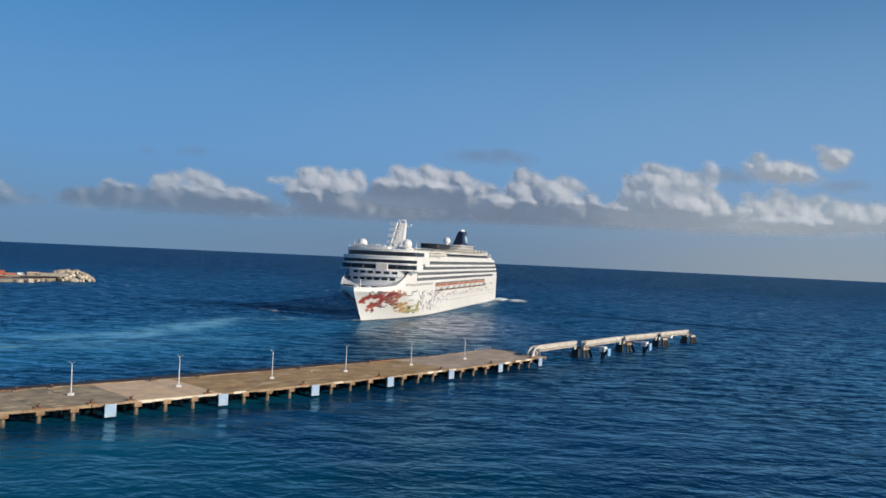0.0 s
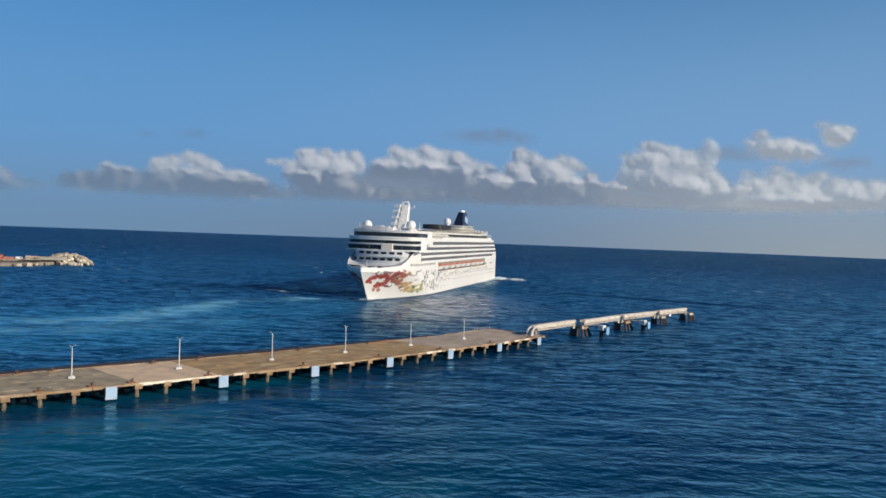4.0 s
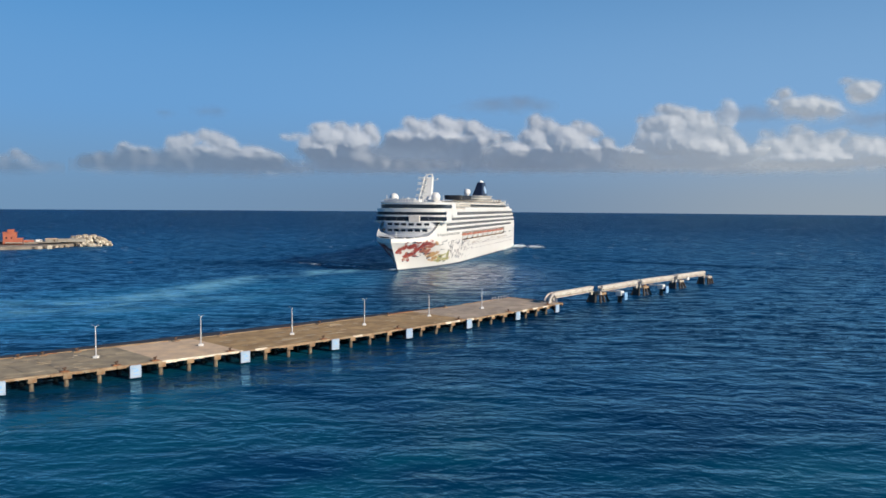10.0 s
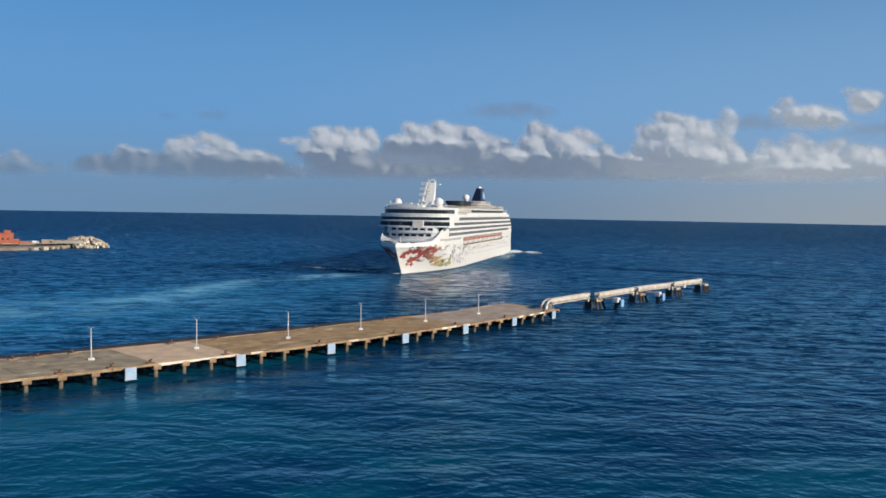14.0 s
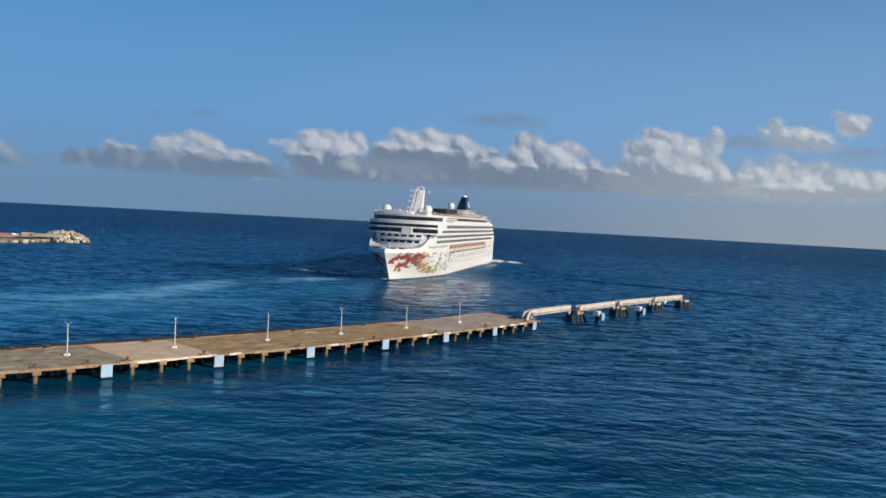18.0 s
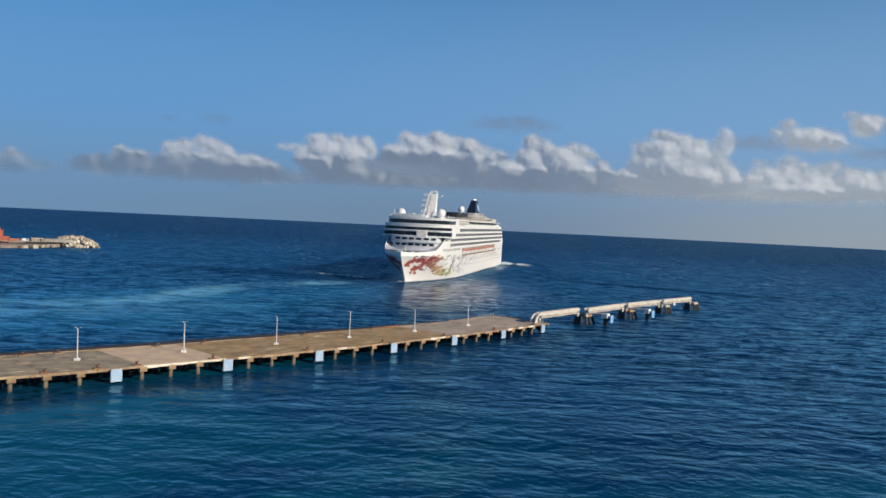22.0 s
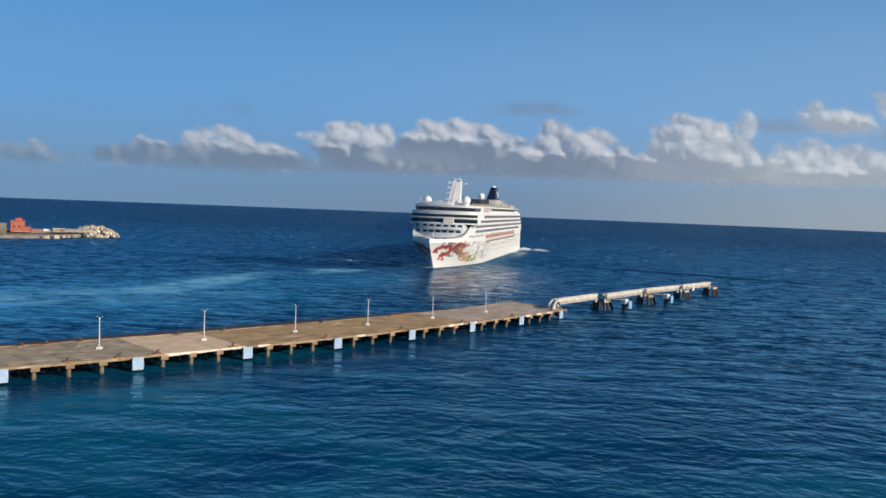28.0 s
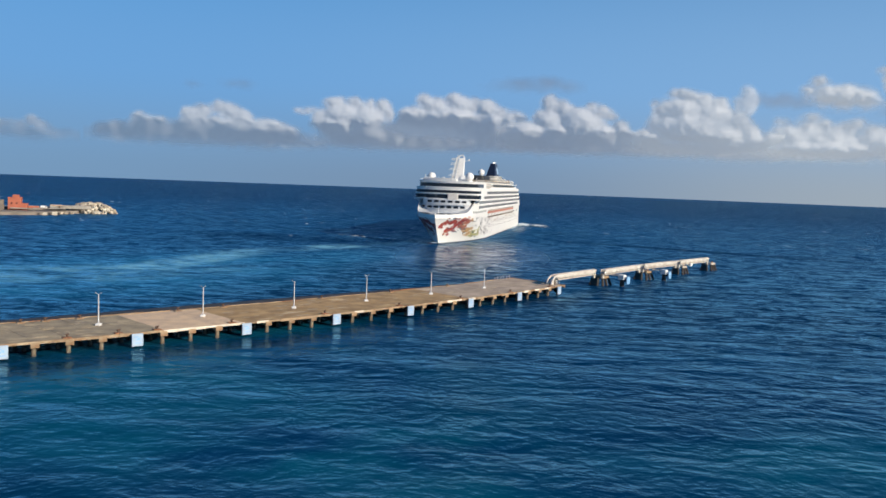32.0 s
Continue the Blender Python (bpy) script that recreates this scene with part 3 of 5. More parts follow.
DRIFTS = []
WEST_WISP = [(-27.89, 3.00, 0.43, 0.37), (-27.42, 2.74, 0.50, 0.28), (-28.51, 2.70, 0.49, 0.27), (-30.03, 2.72, 1.18, 0.41), (-28.21, 2.23, 2.45, 0.40)]
WEST = [(-23.02, 2.96, 0.74, 0.40), (-23.69, 2.79, 0.60, 0.36), (-21.72, 3.73, 0.44, 0.34), (-20.55, 3.33, 0.76, 0.49), (-21.31, 3.12, 1.03, 0.62), (-18.50, 4.06, 0.64, 0.57), (-17.78, 4.23, 0.79, 0.57), (-16.62, 4.57, 0.73, 0.51), (-15.97, 4.29, 0.80, 0.66), (-15.16, 3.93, 0.74, 0.66), (-14.68, 3.49, 0.67, 0.52), (-16.88, 3.44, 0.72, 0.51), (-18.14, 3.21, 1.43, 0.86), (-15.60, 3.09, 1.83, 0.95), (-13.56, 3.22, 1.49, 0.90), (-12.62, 2.93, 1.43, 0.83), (-14.12, 2.82, 2.60, 0.82), (-18.15, 2.80, 2.14, 0.86), (-20.97, 2.73, 1.72, 0.69), (-19.57, 2.69, 2.10, 0.63), (-22.35, 2.47, 2.03, 0.47), (-16.34, 2.39, 4.73, 0.44), (-11.48, 2.41, 1.52, 0.27)]
MID_A = [(-11.37, 4.72, 0.27, 0.19), (-10.68, 4.66, 0.76, 0.23), (-8.84, 5.32, 0.85, 0.46), (-7.61, 5.42, 0.54, 0.39), (-7.22, 5.20, 0.54, 0.39), (-6.44, 5.37, 0.35, 0.39), (-5.59, 5.23, 0.63, 0.55), (-5.19, 4.69, 0.47, 0.63), (-8.38, 4.56, 1.55, 0.85), (-6.83, 4.35, 1.56, 1.01), (-8.76, 3.82, 1.24, 1.00), (-7.21, 3.34, 1.40, 0.86), (-9.73, 4.07, 0.84, 0.77), (-6.04, 3.08, 1.41, 0.70), (-7.60, 2.67, 2.72, 0.47), (-4.47, 2.76, 4.71, 0.51)]
MID_B = [(-2.73, 5.73, 0.71, 0.51), (-1.94, 5.36, 0.95, 0.71), (-0.77, 5.83, 0.63, 0.55), (-0.17, 5.45, 0.95, 0.71), (0.69, 5.54, 0.55, 0.63), (1.59, 5.39, 0.79, 0.63), (2.38, 5.08, 0.71, 0.51), (3.36, 4.85, 0.87, 0.43), (3.95, 4.70, 0.47, 0.31), (-0.95, 4.44, 2.37, 1.03), (1.81, 4.15, 2.37, 0.95), (-3.31, 4.17, 1.58, 1.18), (-4.09, 3.31, 2.36, 0.94), (-0.15, 3.16, 4.74, 0.87), (3.00, 2.83, 5.91, 0.51)]
MID_C = [(5.88, 5.90, 0.70, 0.55), (6.66, 5.51, 0.78, 0.62), (7.25, 5.13, 0.70, 0.62), (8.77, 5.62, 0.46, 0.39), (9.47, 5.31, 0.69, 0.50), (10.00, 5.00, 0.54, 0.38), (5.70, 4.74, 1.10, 0.86), (8.03, 4.55, 1.74, 1.08), (10.70, 4.23, 0.69, 0.61), (10.90, 3.58, 0.84, 0.69), (11.47, 3.20, 0.61, 0.42), (6.50, 3.78, 1.56, 0.94), (9.19, 3.58, 1.93, 0.92), (7.67, 2.89, 4.27, 0.54), (4.16, 3.58, 1.97, 1.02), (11.10, 2.85, 4.57, 0.53), (12.22, 3.39, 1.51, 0.75)]
EAST_A = [(12.97, 5.95, 0.38, 0.30), (13.54, 5.46, 0.67, 0.52), (14.62, 6.56, 0.81, 0.41), (15.35, 6.36, 0.81, 0.51), (16.08, 6.12, 0.80, 0.58), (17.15, 5.95, 0.65, 0.51), (14.82, 5.44, 1.66, 0.96), (16.64, 5.22, 1.63, 1.02), (18.42, 4.63, 1.00, 0.78), (19.14, 3.89, 0.85, 0.78), (19.67, 3.40, 0.56, 0.49), (14.48, 4.43, 2.04, 1.11), (17.02, 3.91, 2.17, 1.01), (13.02, 3.57, 1.50, 0.90), (15.60, 2.99, 3.67, 0.59), (18.46, 3.12, 2.49, 0.78), (15.75, 4.41, 2.56, 1.32), (20.20, 2.81, 3.83, 0.49), (20.36, 3.51, 1.39, 0.63)]
EAST_B = [(21.01, 4.84, 0.48, 0.31), (21.19, 4.22, 0.76, 0.62), (22.84, 5.08, 0.60, 0.37), (23.51, 4.63, 0.66, 0.47), (22.70, 4.30, 0.94, 0.81), (23.86, 3.91, 0.73, 0.59), (24.81, 4.32, 0.78, 0.65), (25.44, 4.65, 0.58, 0.45), (26.40, 4.21, 0.95, 0.57), (27.33, 3.91, 0.94, 0.62), (28.55, 3.70, 1.52, 0.85), (22.22, 3.48, 1.69, 0.75), (24.84, 3.33, 1.95, 0.65), (27.35, 3.15, 2.18, 0.50), (29.74, 3.34, 1.49, 0.89), (23.88, 3.06, 4.96, 0.73), (23.86, 3.70, 1.98, 0.93), (27.04, 3.43, 2.82, 1.00), (21.88, 3.74, 1.70, 0.88)]
HEAD = [(18.48, 6.64, 0.53, 0.57), (18.32, 5.84, 0.78, 0.93), (18.81, 6.12, 0.50, 0.57)]
PUFF = [(21.49, 7.30, 0.62, 0.48), (21.00, 6.82, 0.62, 0.38), (22.00, 6.68, 1.02, 0.48), (23.31, 6.63, 1.00, 0.53), (24.13, 6.31, 0.72, 0.46), (22.84, 6.05, 1.48, 0.44), (24.45, 5.99, 1.18, 0.33), (22.50, 6.48, 1.75, 0.67), (23.80, 6.36, 1.19, 0.56)]
TAIL = [(19.14, 6.17, 1.48, 0.32), (20.18, 5.99, 1.04, 0.24), (26.80, 5.55, 0.76, 0.22), (26.04, 5.44, 0.45, 0.13)]
SMALL = [(25.12, 7.92, 0.39, 0.26), (25.61, 7.45, 0.64, 0.51), (26.14, 7.08, 0.70, 0.57), (26.53, 7.50, 0.63, 0.44), (25.99, 7.22, 0.89, 0.64)]
WISP = [(-16.35, 6.24, 0.55, 0.22), (-16.97, 6.17, 0.36, 0.14), (-19.49, 5.96, 0.28, 0.14), (2.63, 7.09, 1.42, 0.43), (4.58, 7.16, 1.33, 0.51), (5.74, 6.93, 0.86, 0.31), (3.22, 6.86, 1.97, 0.28)]
cloud("cloud_bank", "small white cumulus head over a grey base", WEST_WISP, 3.0, M_CLOUD, 0.75, base=1.75, body=0.9, lean=1.2)
cloud("cloud_bank", "low grey cumulus bank with sunlit tops over the horizon", WEST, 7.0, M_CLOUD, 0.75, base=1.8, shoulder=3.75, lean=1.2)
cloud("cloud_bank", "grey cumulus bank with ragged white tops", MID_A, 11.0, M_CLOUD, 0.65, reach=4710.0, base=2.0, shoulder=4.1)
cloud("cloud_bank", "wide grey cumulus bank with white billowing tops", MID_B, 15.0, M_CLOUD, 0.65, reach=4730.0, base=2.05, shoulder=4.9, lean=1.1)
cloud("cloud_bank", "grey cumulus bank with rounded sunlit heads", MID_C, 19.0, M_CLOUD, 0.65, reach=4720.0, base=2.1, shoulder=4.0, lean=0.8)
cloud("cloud_bank", "tall bright cumulus heads above a grey cloud base", EAST_A, 23.0, M_CLOUD, 0.5, reach=4740.0, base=1.7, fade=1.8, shoulder=3.7, lean=0.5)
cloud("cloud_bank", "broad pale cumulus bank fading into haze", EAST_B, 27.0, M_CLOUD, 0.5, reach=4760.0, base=1.4, fade=2.0, soft=0.5, shoulder=3.0, lean=0.35)
cloud("cloud", "hazy cumulus head behind the bright bank", HEAD, 29.0, M_CLOUD, 0.9, reach=4790.0, base=0.0, soft=0.5, body=0.8)
cloud("cloud", "white detached cumulus puff with a flat grey base", PUFF, 31.0, M_CLOUD, 2.05, reach=4400.0, base=0.0, shoulder=6.2, lean=0.35, soft=0.5)
cloud("cloud", "small white cumulus puff in clear sky", SMALL, 41.0, M_CLOUD, 2.05, reach=4420.0, base=0.0, shoulder=7.2, lean=0.25)
cloud("cloud_wisp", "grey shaded tail of cloud", TAIL, 47.0, M_SHRED, 2.05, reach=4440.0, base=0.0, shoulder=8.0, lean=1.6, body=0.7)
cloud("cloud_wisp", "faint grey shreds of cloud in blue sky", WISP, 53.0, M_SHRED, 1.9, reach=4300.0, base=0.0, shoulder=8.0, lean=1.6, body=0.8, soft=0.7)

# breakwater --------------------------------------------------------------


def rock_mesh(seed, size):
    rng = random.Random(seed)
    bm = bmesh.new()
    bmesh.ops.create_icosphere(bm, subdivisions=1, radius=size)
    for v in bm.verts:
        v.co *= rng.uniform(0.7, 1.2)
        v.co.z *= 0.75
    me = bpy.data.meshes.new("rock")
    bm.to_mesh(me)
    bm.free()
    me.materials.append(M_ROCK)
    return me


def worn_block(x, y, z, l, w, h, rng):
    b = Build().box(x, y, z, l, w, h, 0.45, 0.3)
    b.v = [(p + rng.uniform(-0.25, 0.25), q + rng.uniform(-0.25, 0.25), r + rng.uniform(-0.2, 0.2)) for p, q, r in b.v]
    return b


def breakwater():
    rng = random.Random(5)
    pale = [rock_mesh(20 + i, r) for i, r in enumerate((1.6, 2.0, 2.4, 2.9))]
    for me in pale:
        me.materials[0] = M_PALEROCK
    b = thing("breakwater", "low quay of pale limestone rocks and concrete", "breakwater")
    # core of the quay, running away to the west
    core = [(-287, 632), (-284, 648), (-292, 664), (-640, 540), (-660, 470), (-325, 565), (-295, 590)]
    part("core", Build().prism(core, -3.0, 2.2), M_QUAY, b, "flat grey concrete quay top")
    part("upper_terrace", Build().prism([(-290, 640), (-292, 655), (-640, 532), (-640, 505), (-330, 612)], 2.2, 3.9), M_QUAY, b)
    shapes = [rock_mesh(i, s) for i, s in enumerate((1.5, 2.1, 2.8, 3.4))]
    for _ in range(190):                                   # rounded head of armour rock
        a, d = rng.uniform(0, 6.28), rng.random() ** 0.7
        x, y = -283 + 19 * d * math.cos(a), 644 + 16 * d * math.sin(a)
        part("rock", rng.choice(shapes + pale if d < 0.75 else shapes[:2] + pale[:2]), M_ROCK, b, at=pose(x, y, 6.0 * (1 - d ** 2.4) + 0.2, rng.uniform(0, 360), rng.uniform(0, 360), rng.uniform(0, 360)))
    for i in range(110):                                   # rocks along the seaward foot
        f = i / 110
        x, y = -286 - 60 * f - 140 * max(0, f - 0.6), 618 - 48 * f - 40 * max(0, f - 0.6)
        part("rock", rng.choice(shapes[:2]), M_ROCK, b, at=pose(x + rng.uniform(-3, 3), y + rng.uniform(-3, 3), rng.uniform(-0.3, 0.9), rng.uniform(0, 360), rng.uniform(0, 360), rng.uniform(0, 360)))
    for x, y, l, w, h in ((-289, 631, 20, 9, 2.3), (-292, 642, 14, 7, 2.0), (-304, 626, 8, 7, 1.0), (-301, 612, 22, 3, 0.5), (-318, 604, 14, 3, 0.4)):
        part("concrete_block", worn_block(x, y, 3.6, l, w, h, rng), M_STONE, b, "grey concrete block")
    for i in range(15):                                    # pale concrete blocks along the quay's foot
        x, y = -289 - 5.6 * i, 595.5 - 3.6 * i
        part("quay_block", worn_block(x, y, -0.6, 4.0 + rng.uniform(-0.4, 0.3), 3.0, 2.7 + rng.uniform(-0.3, 0.3), rng), M_PALEROCK, b, "bleached concrete block")
    # near-black boxes that fill the gaps between the pale blocks
    for i in range(15):
        x, y = -286.5 - 5.6 * i, 596.5 - 3.6 * i
        part("quay_infill", Build().box(x, y, -1.5, 1.6, 3.0, 3.2, 0.55), M_UNDER, b, "near-black box between the pale blocks")
    return b


breakwater()


def quay_house():
    h = thing("quay_house", "terracotta red blocky building on the breakwater", "building", pose(-322, 608, 2.2, 0, 0, 20))
    part("wall", Build().box(-2.2, 0, 0, 8.6, 9, 9.0, 0, 0.2), M_TERRA, h)
    part("side_wing", Build().box(4.2, -0.5, 0, 4.2, 8, 5.0, 0, 0.2), M_TERRA, h)
    part("roof_parapet", Build().box(-2.2, 0, 9.0, 8.9, 9.4, 0.5), M_TERRA, h)
    part("stair_tower", Build().box(-1.6, 0.5, 9.5, 4.2, 5, 1.8, 0, 0.1), M_TERRA, h)
    for x in (-4, -0.6):
        part("window", Build().box(x, -4.55, 4.6, 1.2, 0.2, 1.1), M_GLASS, h)
    k = thing("kiosk", "small stone kiosk with a pale flat roof on the quay", "kiosk", pose(-300, 621, 3.85, 0, 0, 24))
    part("wall", Build().box(0, 0, 0, 8, 5, 2.2, 0, 0.1), M_STONE, k)
    part("roof", Build().box(0, 0, 2.2, 8.8, 5.8, 0.4, 0, 0.1), M_CONCLIGHT, k, "pale flat roof")
    part("door", Build().box(2.2, -2.55, 0, 1.1, 0.12, 1.9), M_IRON, k)
    v = thing("parked_van", "small white van parked on the quay", "van", pose(-306, 614, 3.9, 0, 0, 24))
    part("body", Build().box(0, 0, 0.35, 4.6, 1.9, 1.6, 0, 0.3), M_WHITE, v)
    part("windscreen", Build().box(1.5, -0.97, 1.15, 1.2, 0.05, 0.6), M_GLASS, v)
    for x in (-1.4, 1.4):
        for y in (-0.85, 0.85):
            part("wheel", Build().rod((x, y - 0.12, 0.35), (x, y + 0.12, 0.35), 0.35, 0.35, 12), M_RUBBER, v)
    r = thing("low_wall", "low terracotta wall beside the red building", "wall", pose(-312, 611, 3.85, 0, 0, 24))
    part("wall", Build().box(0, 0, 0, 7, 0.8, 1.6, 0, 0.1), M_TERRA, r)
    part("coping", Build().box(0, 0, 1.6, 7.3, 1.1, 0.2, 0, 0.04), M_STONE, r, "grey stone coping")
    s = thing("storage_shed", "low grey shed beside the red building", "shed", pose(-334, 600, 2.2, 0, 0, 20))
    part("wall", Build().box(0, 0, 0, 9, 7, 7.0), M_QUAY, s)
    part("roof", Build().box(0, 0, 7.0, 9.6, 7.6, 0.4), M_CONCGREY, s)
    w = thing("shipping_container", "white steel container on the quay", "container", pose(-344, 594, 2.2, 0, 0, 20))
    part("body", Build().box(0, 0, 0, 9, 5, 6.0), M_WHITE, w)
    for i in range(9):
        part("rib", Build().box(-4 + i, -2.55, 0.2, 0.25, 0.12, 5.6), M_WHITE, w)


quay_house()


# pier --------------------------------------------------------------------
PIER_O, PIER_A = Vector((-58.64, 152.14)), 0.7926
PIER_U = Vector((math.cos(PIER_A), math.sin(PIER_A)))
PIER_N = Vector((-PIER_U.y, PIER_U.x))
DECK, WIDTH = 2.75, 21.0


def bow_off(s):
    """The pier swings very gently: sideways offset at s metres along it."""
    return 0.0007 * (s - 45) ** 2 - 0.4 if s < 150 else 0.0007 * 105 ** 2 - 0.4 + (s - 150) * 0.09


def at_pier(s, w, z=0.0):
    p = PIER_O + PIER_U * s + PIER_N * (w + bow_off(s))
    return Vector((p.x, p.y, z))


def pier_turn(s):
    return PIER_A + math.atan(0.0014 * (s - 45))


def strip(s0, s1, w0, w1, z0, z1, gap=0.0, cut=0.0):
    """Slab between two stations of the pier; cut bevels its upper edges."""
    b = Build()
    ring = [(s0 + gap, w0 + gap), (s1 - gap, w0 + gap), (s1 - gap, w1 - gap), (s0 + gap, w1 - gap)]
    inner = [(s0 + gap + cut, w0 + gap + cut), (s1 - gap - cut, w0 + gap + cut), (s1 - gap - cut, w1 - gap - cut), (s0 + gap + cut, w1 - gap - cut)]
    pts = [at_pier(s, w, z0) for s, w in ring] + [at_pier(s, w, z1 - cut) for s, w in ring] + [at_pier(s, w, z1) for s, w in inner]
    sides = [(j * 4 + i, j * 4 + (i + 1) % 4, (j + 1) * 4 + (i + 1) % 4, (j + 1) * 4 + i) for j in range(2) for i in range(4)]
    return b.add(pts, sides + [(3, 2, 1, 0), (8, 9, 10, 11)])


def worn(build, rng, much):
    """Knocks the corners of a concrete piece about."""
    build.v = [(x + rng.uniform(-much, much), y + rng.uniform(-much, much), z + rng.uniform(-much, much) * 0.6) for x, y, z in build.v]
    return build


S0, S1, BAY = -80.6, 142.0, 5.775
BENTS = [0.3 + BAY * i for i in range(-14, 25)]


def pier():
    rng = random.Random(11)
    p = thing("pier", "long weathered concrete pier deck on piles", "pier")
    for k, (a, b) in enumerate(zip(BENTS, BENTS[1:] + [S1])):
        if b - a < 0.5:
            continue
        m = M_CONCLIGHT if 5.9 < (a + b) / 2 < 22 else M_CONCGREY if a < 6 else M_CONC if a < 92 else M_CONCHEAD
        edges = [0.0, 3.3, 7.0, 10.7, 14.3, 17.8, WIDTH] if m is not M_CONCLIGHT else [0.0, WIDTH]
        for w0, w1 in zip(edges, edges[1:]):
            part("deck_slab", strip(a, b, w0, w1, DECK - 0.45, DECK + rng.uniform(-0.012, 0.012), 0.03 if m is not M_CONCLIGHT else 0.004, 0.03), m, p)
        light = m is M_CONCLIGHT
        for h in range(2):
            c, e = a + (b - a) * h / 2, a + (b - a) * (h + 1) / 2
            part("edge_beam", worn(strip(c, e, -0.35, 0.0, DECK - rng.uniform(0.32, 0.55), DECK + 0.06, 0.02, 0.05), rng, 0.03 if light else 0.07), M_EDGE if light or rng.random() < 0.16 else M_CAP, p)
        part("back_edge_beam", worn(strip(a, b, WIDTH, WIDTH + rng.uniform(0.2, 0.7), DECK - 0.75, DECK + rng.uniform(0.0, 0.2), 0.01, 0.05), rng, 0.08), M_CAP if rng.random() < 0.7 else M_RUST, p)
    # soffit coloured near black to stand for the gloom below the deck
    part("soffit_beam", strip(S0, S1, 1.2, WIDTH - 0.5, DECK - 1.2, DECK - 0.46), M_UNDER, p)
    part("end_beam", strip(S1, S1 + 0.4, -0.3, WIDTH + 0.3, DECK - 0.8, DECK + 0.15, 0, 0.05), M_CAP, p)
    pile = Build().rod((0, 0, -5), (0, 0, 1.9), 0.42, 0.42, 10).mesh("column", M_PILE)
    # inner piles darker than the outer ones: under-deck shade in their colour
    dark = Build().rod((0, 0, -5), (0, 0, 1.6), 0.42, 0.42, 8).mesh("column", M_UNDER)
    caps = [Build().box(0, 0, 0, 1.5, 1.35, 0.92 + 0.08 * i, 0, 0.08).mesh("pile_cap", M_CAP) for i in range(2)]
    for k, s in enumerate(BENTS):
        fender_here = abs((s + 230) / 23.1 % 1 - 0.97) < 0.06 or abs((s / 23.1) % 1) < 0.03 or abs((s / 23.1) % 1) > 0.97
        turn = math.degrees(pier_turn(s))
        for w in (0.55, 5.5, 10.5, 15.5, 20.3):
            q = at_pier(s, w)
            part("column", pile if w < 1 or w > 20 else dark, M_PILE, p, at=pose(q.x, q.y, 0, 0, 0, turn))
        if not fender_here:
            q = at_pier(s, 0.30)
            part("pile_cap", caps[k % 2], M_CAP, p, at=pose(q.x, q.y, DECK - 1.12, 0, 0, turn))
        # cross heads carry the same painted under-deck shade
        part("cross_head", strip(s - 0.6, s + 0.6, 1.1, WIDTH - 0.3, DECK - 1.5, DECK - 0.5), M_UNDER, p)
    # paint and patch marks on the deck
    for _ in range(170):
        s, w = rng.uniform(-45, 132), rng.choice((1.6, 3.4, 5.4, 7.1, 9.0, 10.8, 12.6, 14.4, 16.2, 17.9)) + rng.uniform(-0.35, 0.35)
        long = rng.uniform(0.8, 3.4)
        if -long < s - 4.5 < 18:
            continue
        part("patch", worn(strip(s, s + long, w, w + rng.uniform(0.2, 0.65), DECK + 0.006, DECK + 0.02), rng, 0.07 if long > 1.5 else 0.0), M_STREAK, p)
    return p


PIER = pier()


def fender(s):
    q = at_pier(s, -0.95)
    f = thing("fender", "pale blue fender panel hung on the pier edge", "fender", pose(q.x, q.y, 0, 0, 0, math.degrees(pier_turn(s))), "pier fenders")
    part("panel", Build().box(0, -0.15, 0.4, 2.15, 0.35, 2.35, 0, 0.06), M_FENDER, f)
    for x, z, w, h in ((-0.3, 2.05, 0.8, 0.22), (0.25, 1.55, 0.5, 0.45), (-0.2, 1.45, 0.35, 0.3), (0.1, 0.9, 1.2, 0.18)):
        part("stain", Build().box(x, -0.335, z, w, 0.012, h), M_FENDERBLUE, f, "worn blue mark")
    for x in (-0.55, 0.55):
        part("rubber_block", Build().rod((x, 0.05, 1.4), (x, 1.25, 1.4), 0.42, 0.42, 10), M_RUBBER, f, "black rubber cone")
    part("frame", Build().box(0, 0.12, 0.3, 2.1, 0.18, 2.3), M_RUST, f, "rusty steel frame")
    for x in (-0.8, 0.8):
        part("chain", Build().rod((x, 0.0, 2.7), (x, 0.85, 2.7), 0.05, 0.05, 6), M_RUST, f)


for s in (-69.0, -45.8, -22.6, 0.5, 23.4, 46.5, 69.7, 92.7, 115.3, 137.4):
    fender(s)


def bollard(rusty=True):
    b = thing("bollard", "rusty iron mooring bollard on a stained concrete block" if rusty else "dark iron mooring bollard at the pier's back edge", "bollard", group="bollards")
    part("plinth", Build().box(0, 0, 0, 1.5, 1.2, 0.16, 0, 0.05), M_RUST if rusty else M_CAP, b, "rust-stained concrete plinth" if rusty else "")
    part("post", Build().rod((0, 0, 0.16), (0, 0, 0.6), 0.2, 0.17, 10), M_IRON, b)
    part("horn", Build().rod((-0.34, 0, 0.6), (0.34, 0, 0.7), 0.12, 0.16, 8), M_IRON, b)
    return b


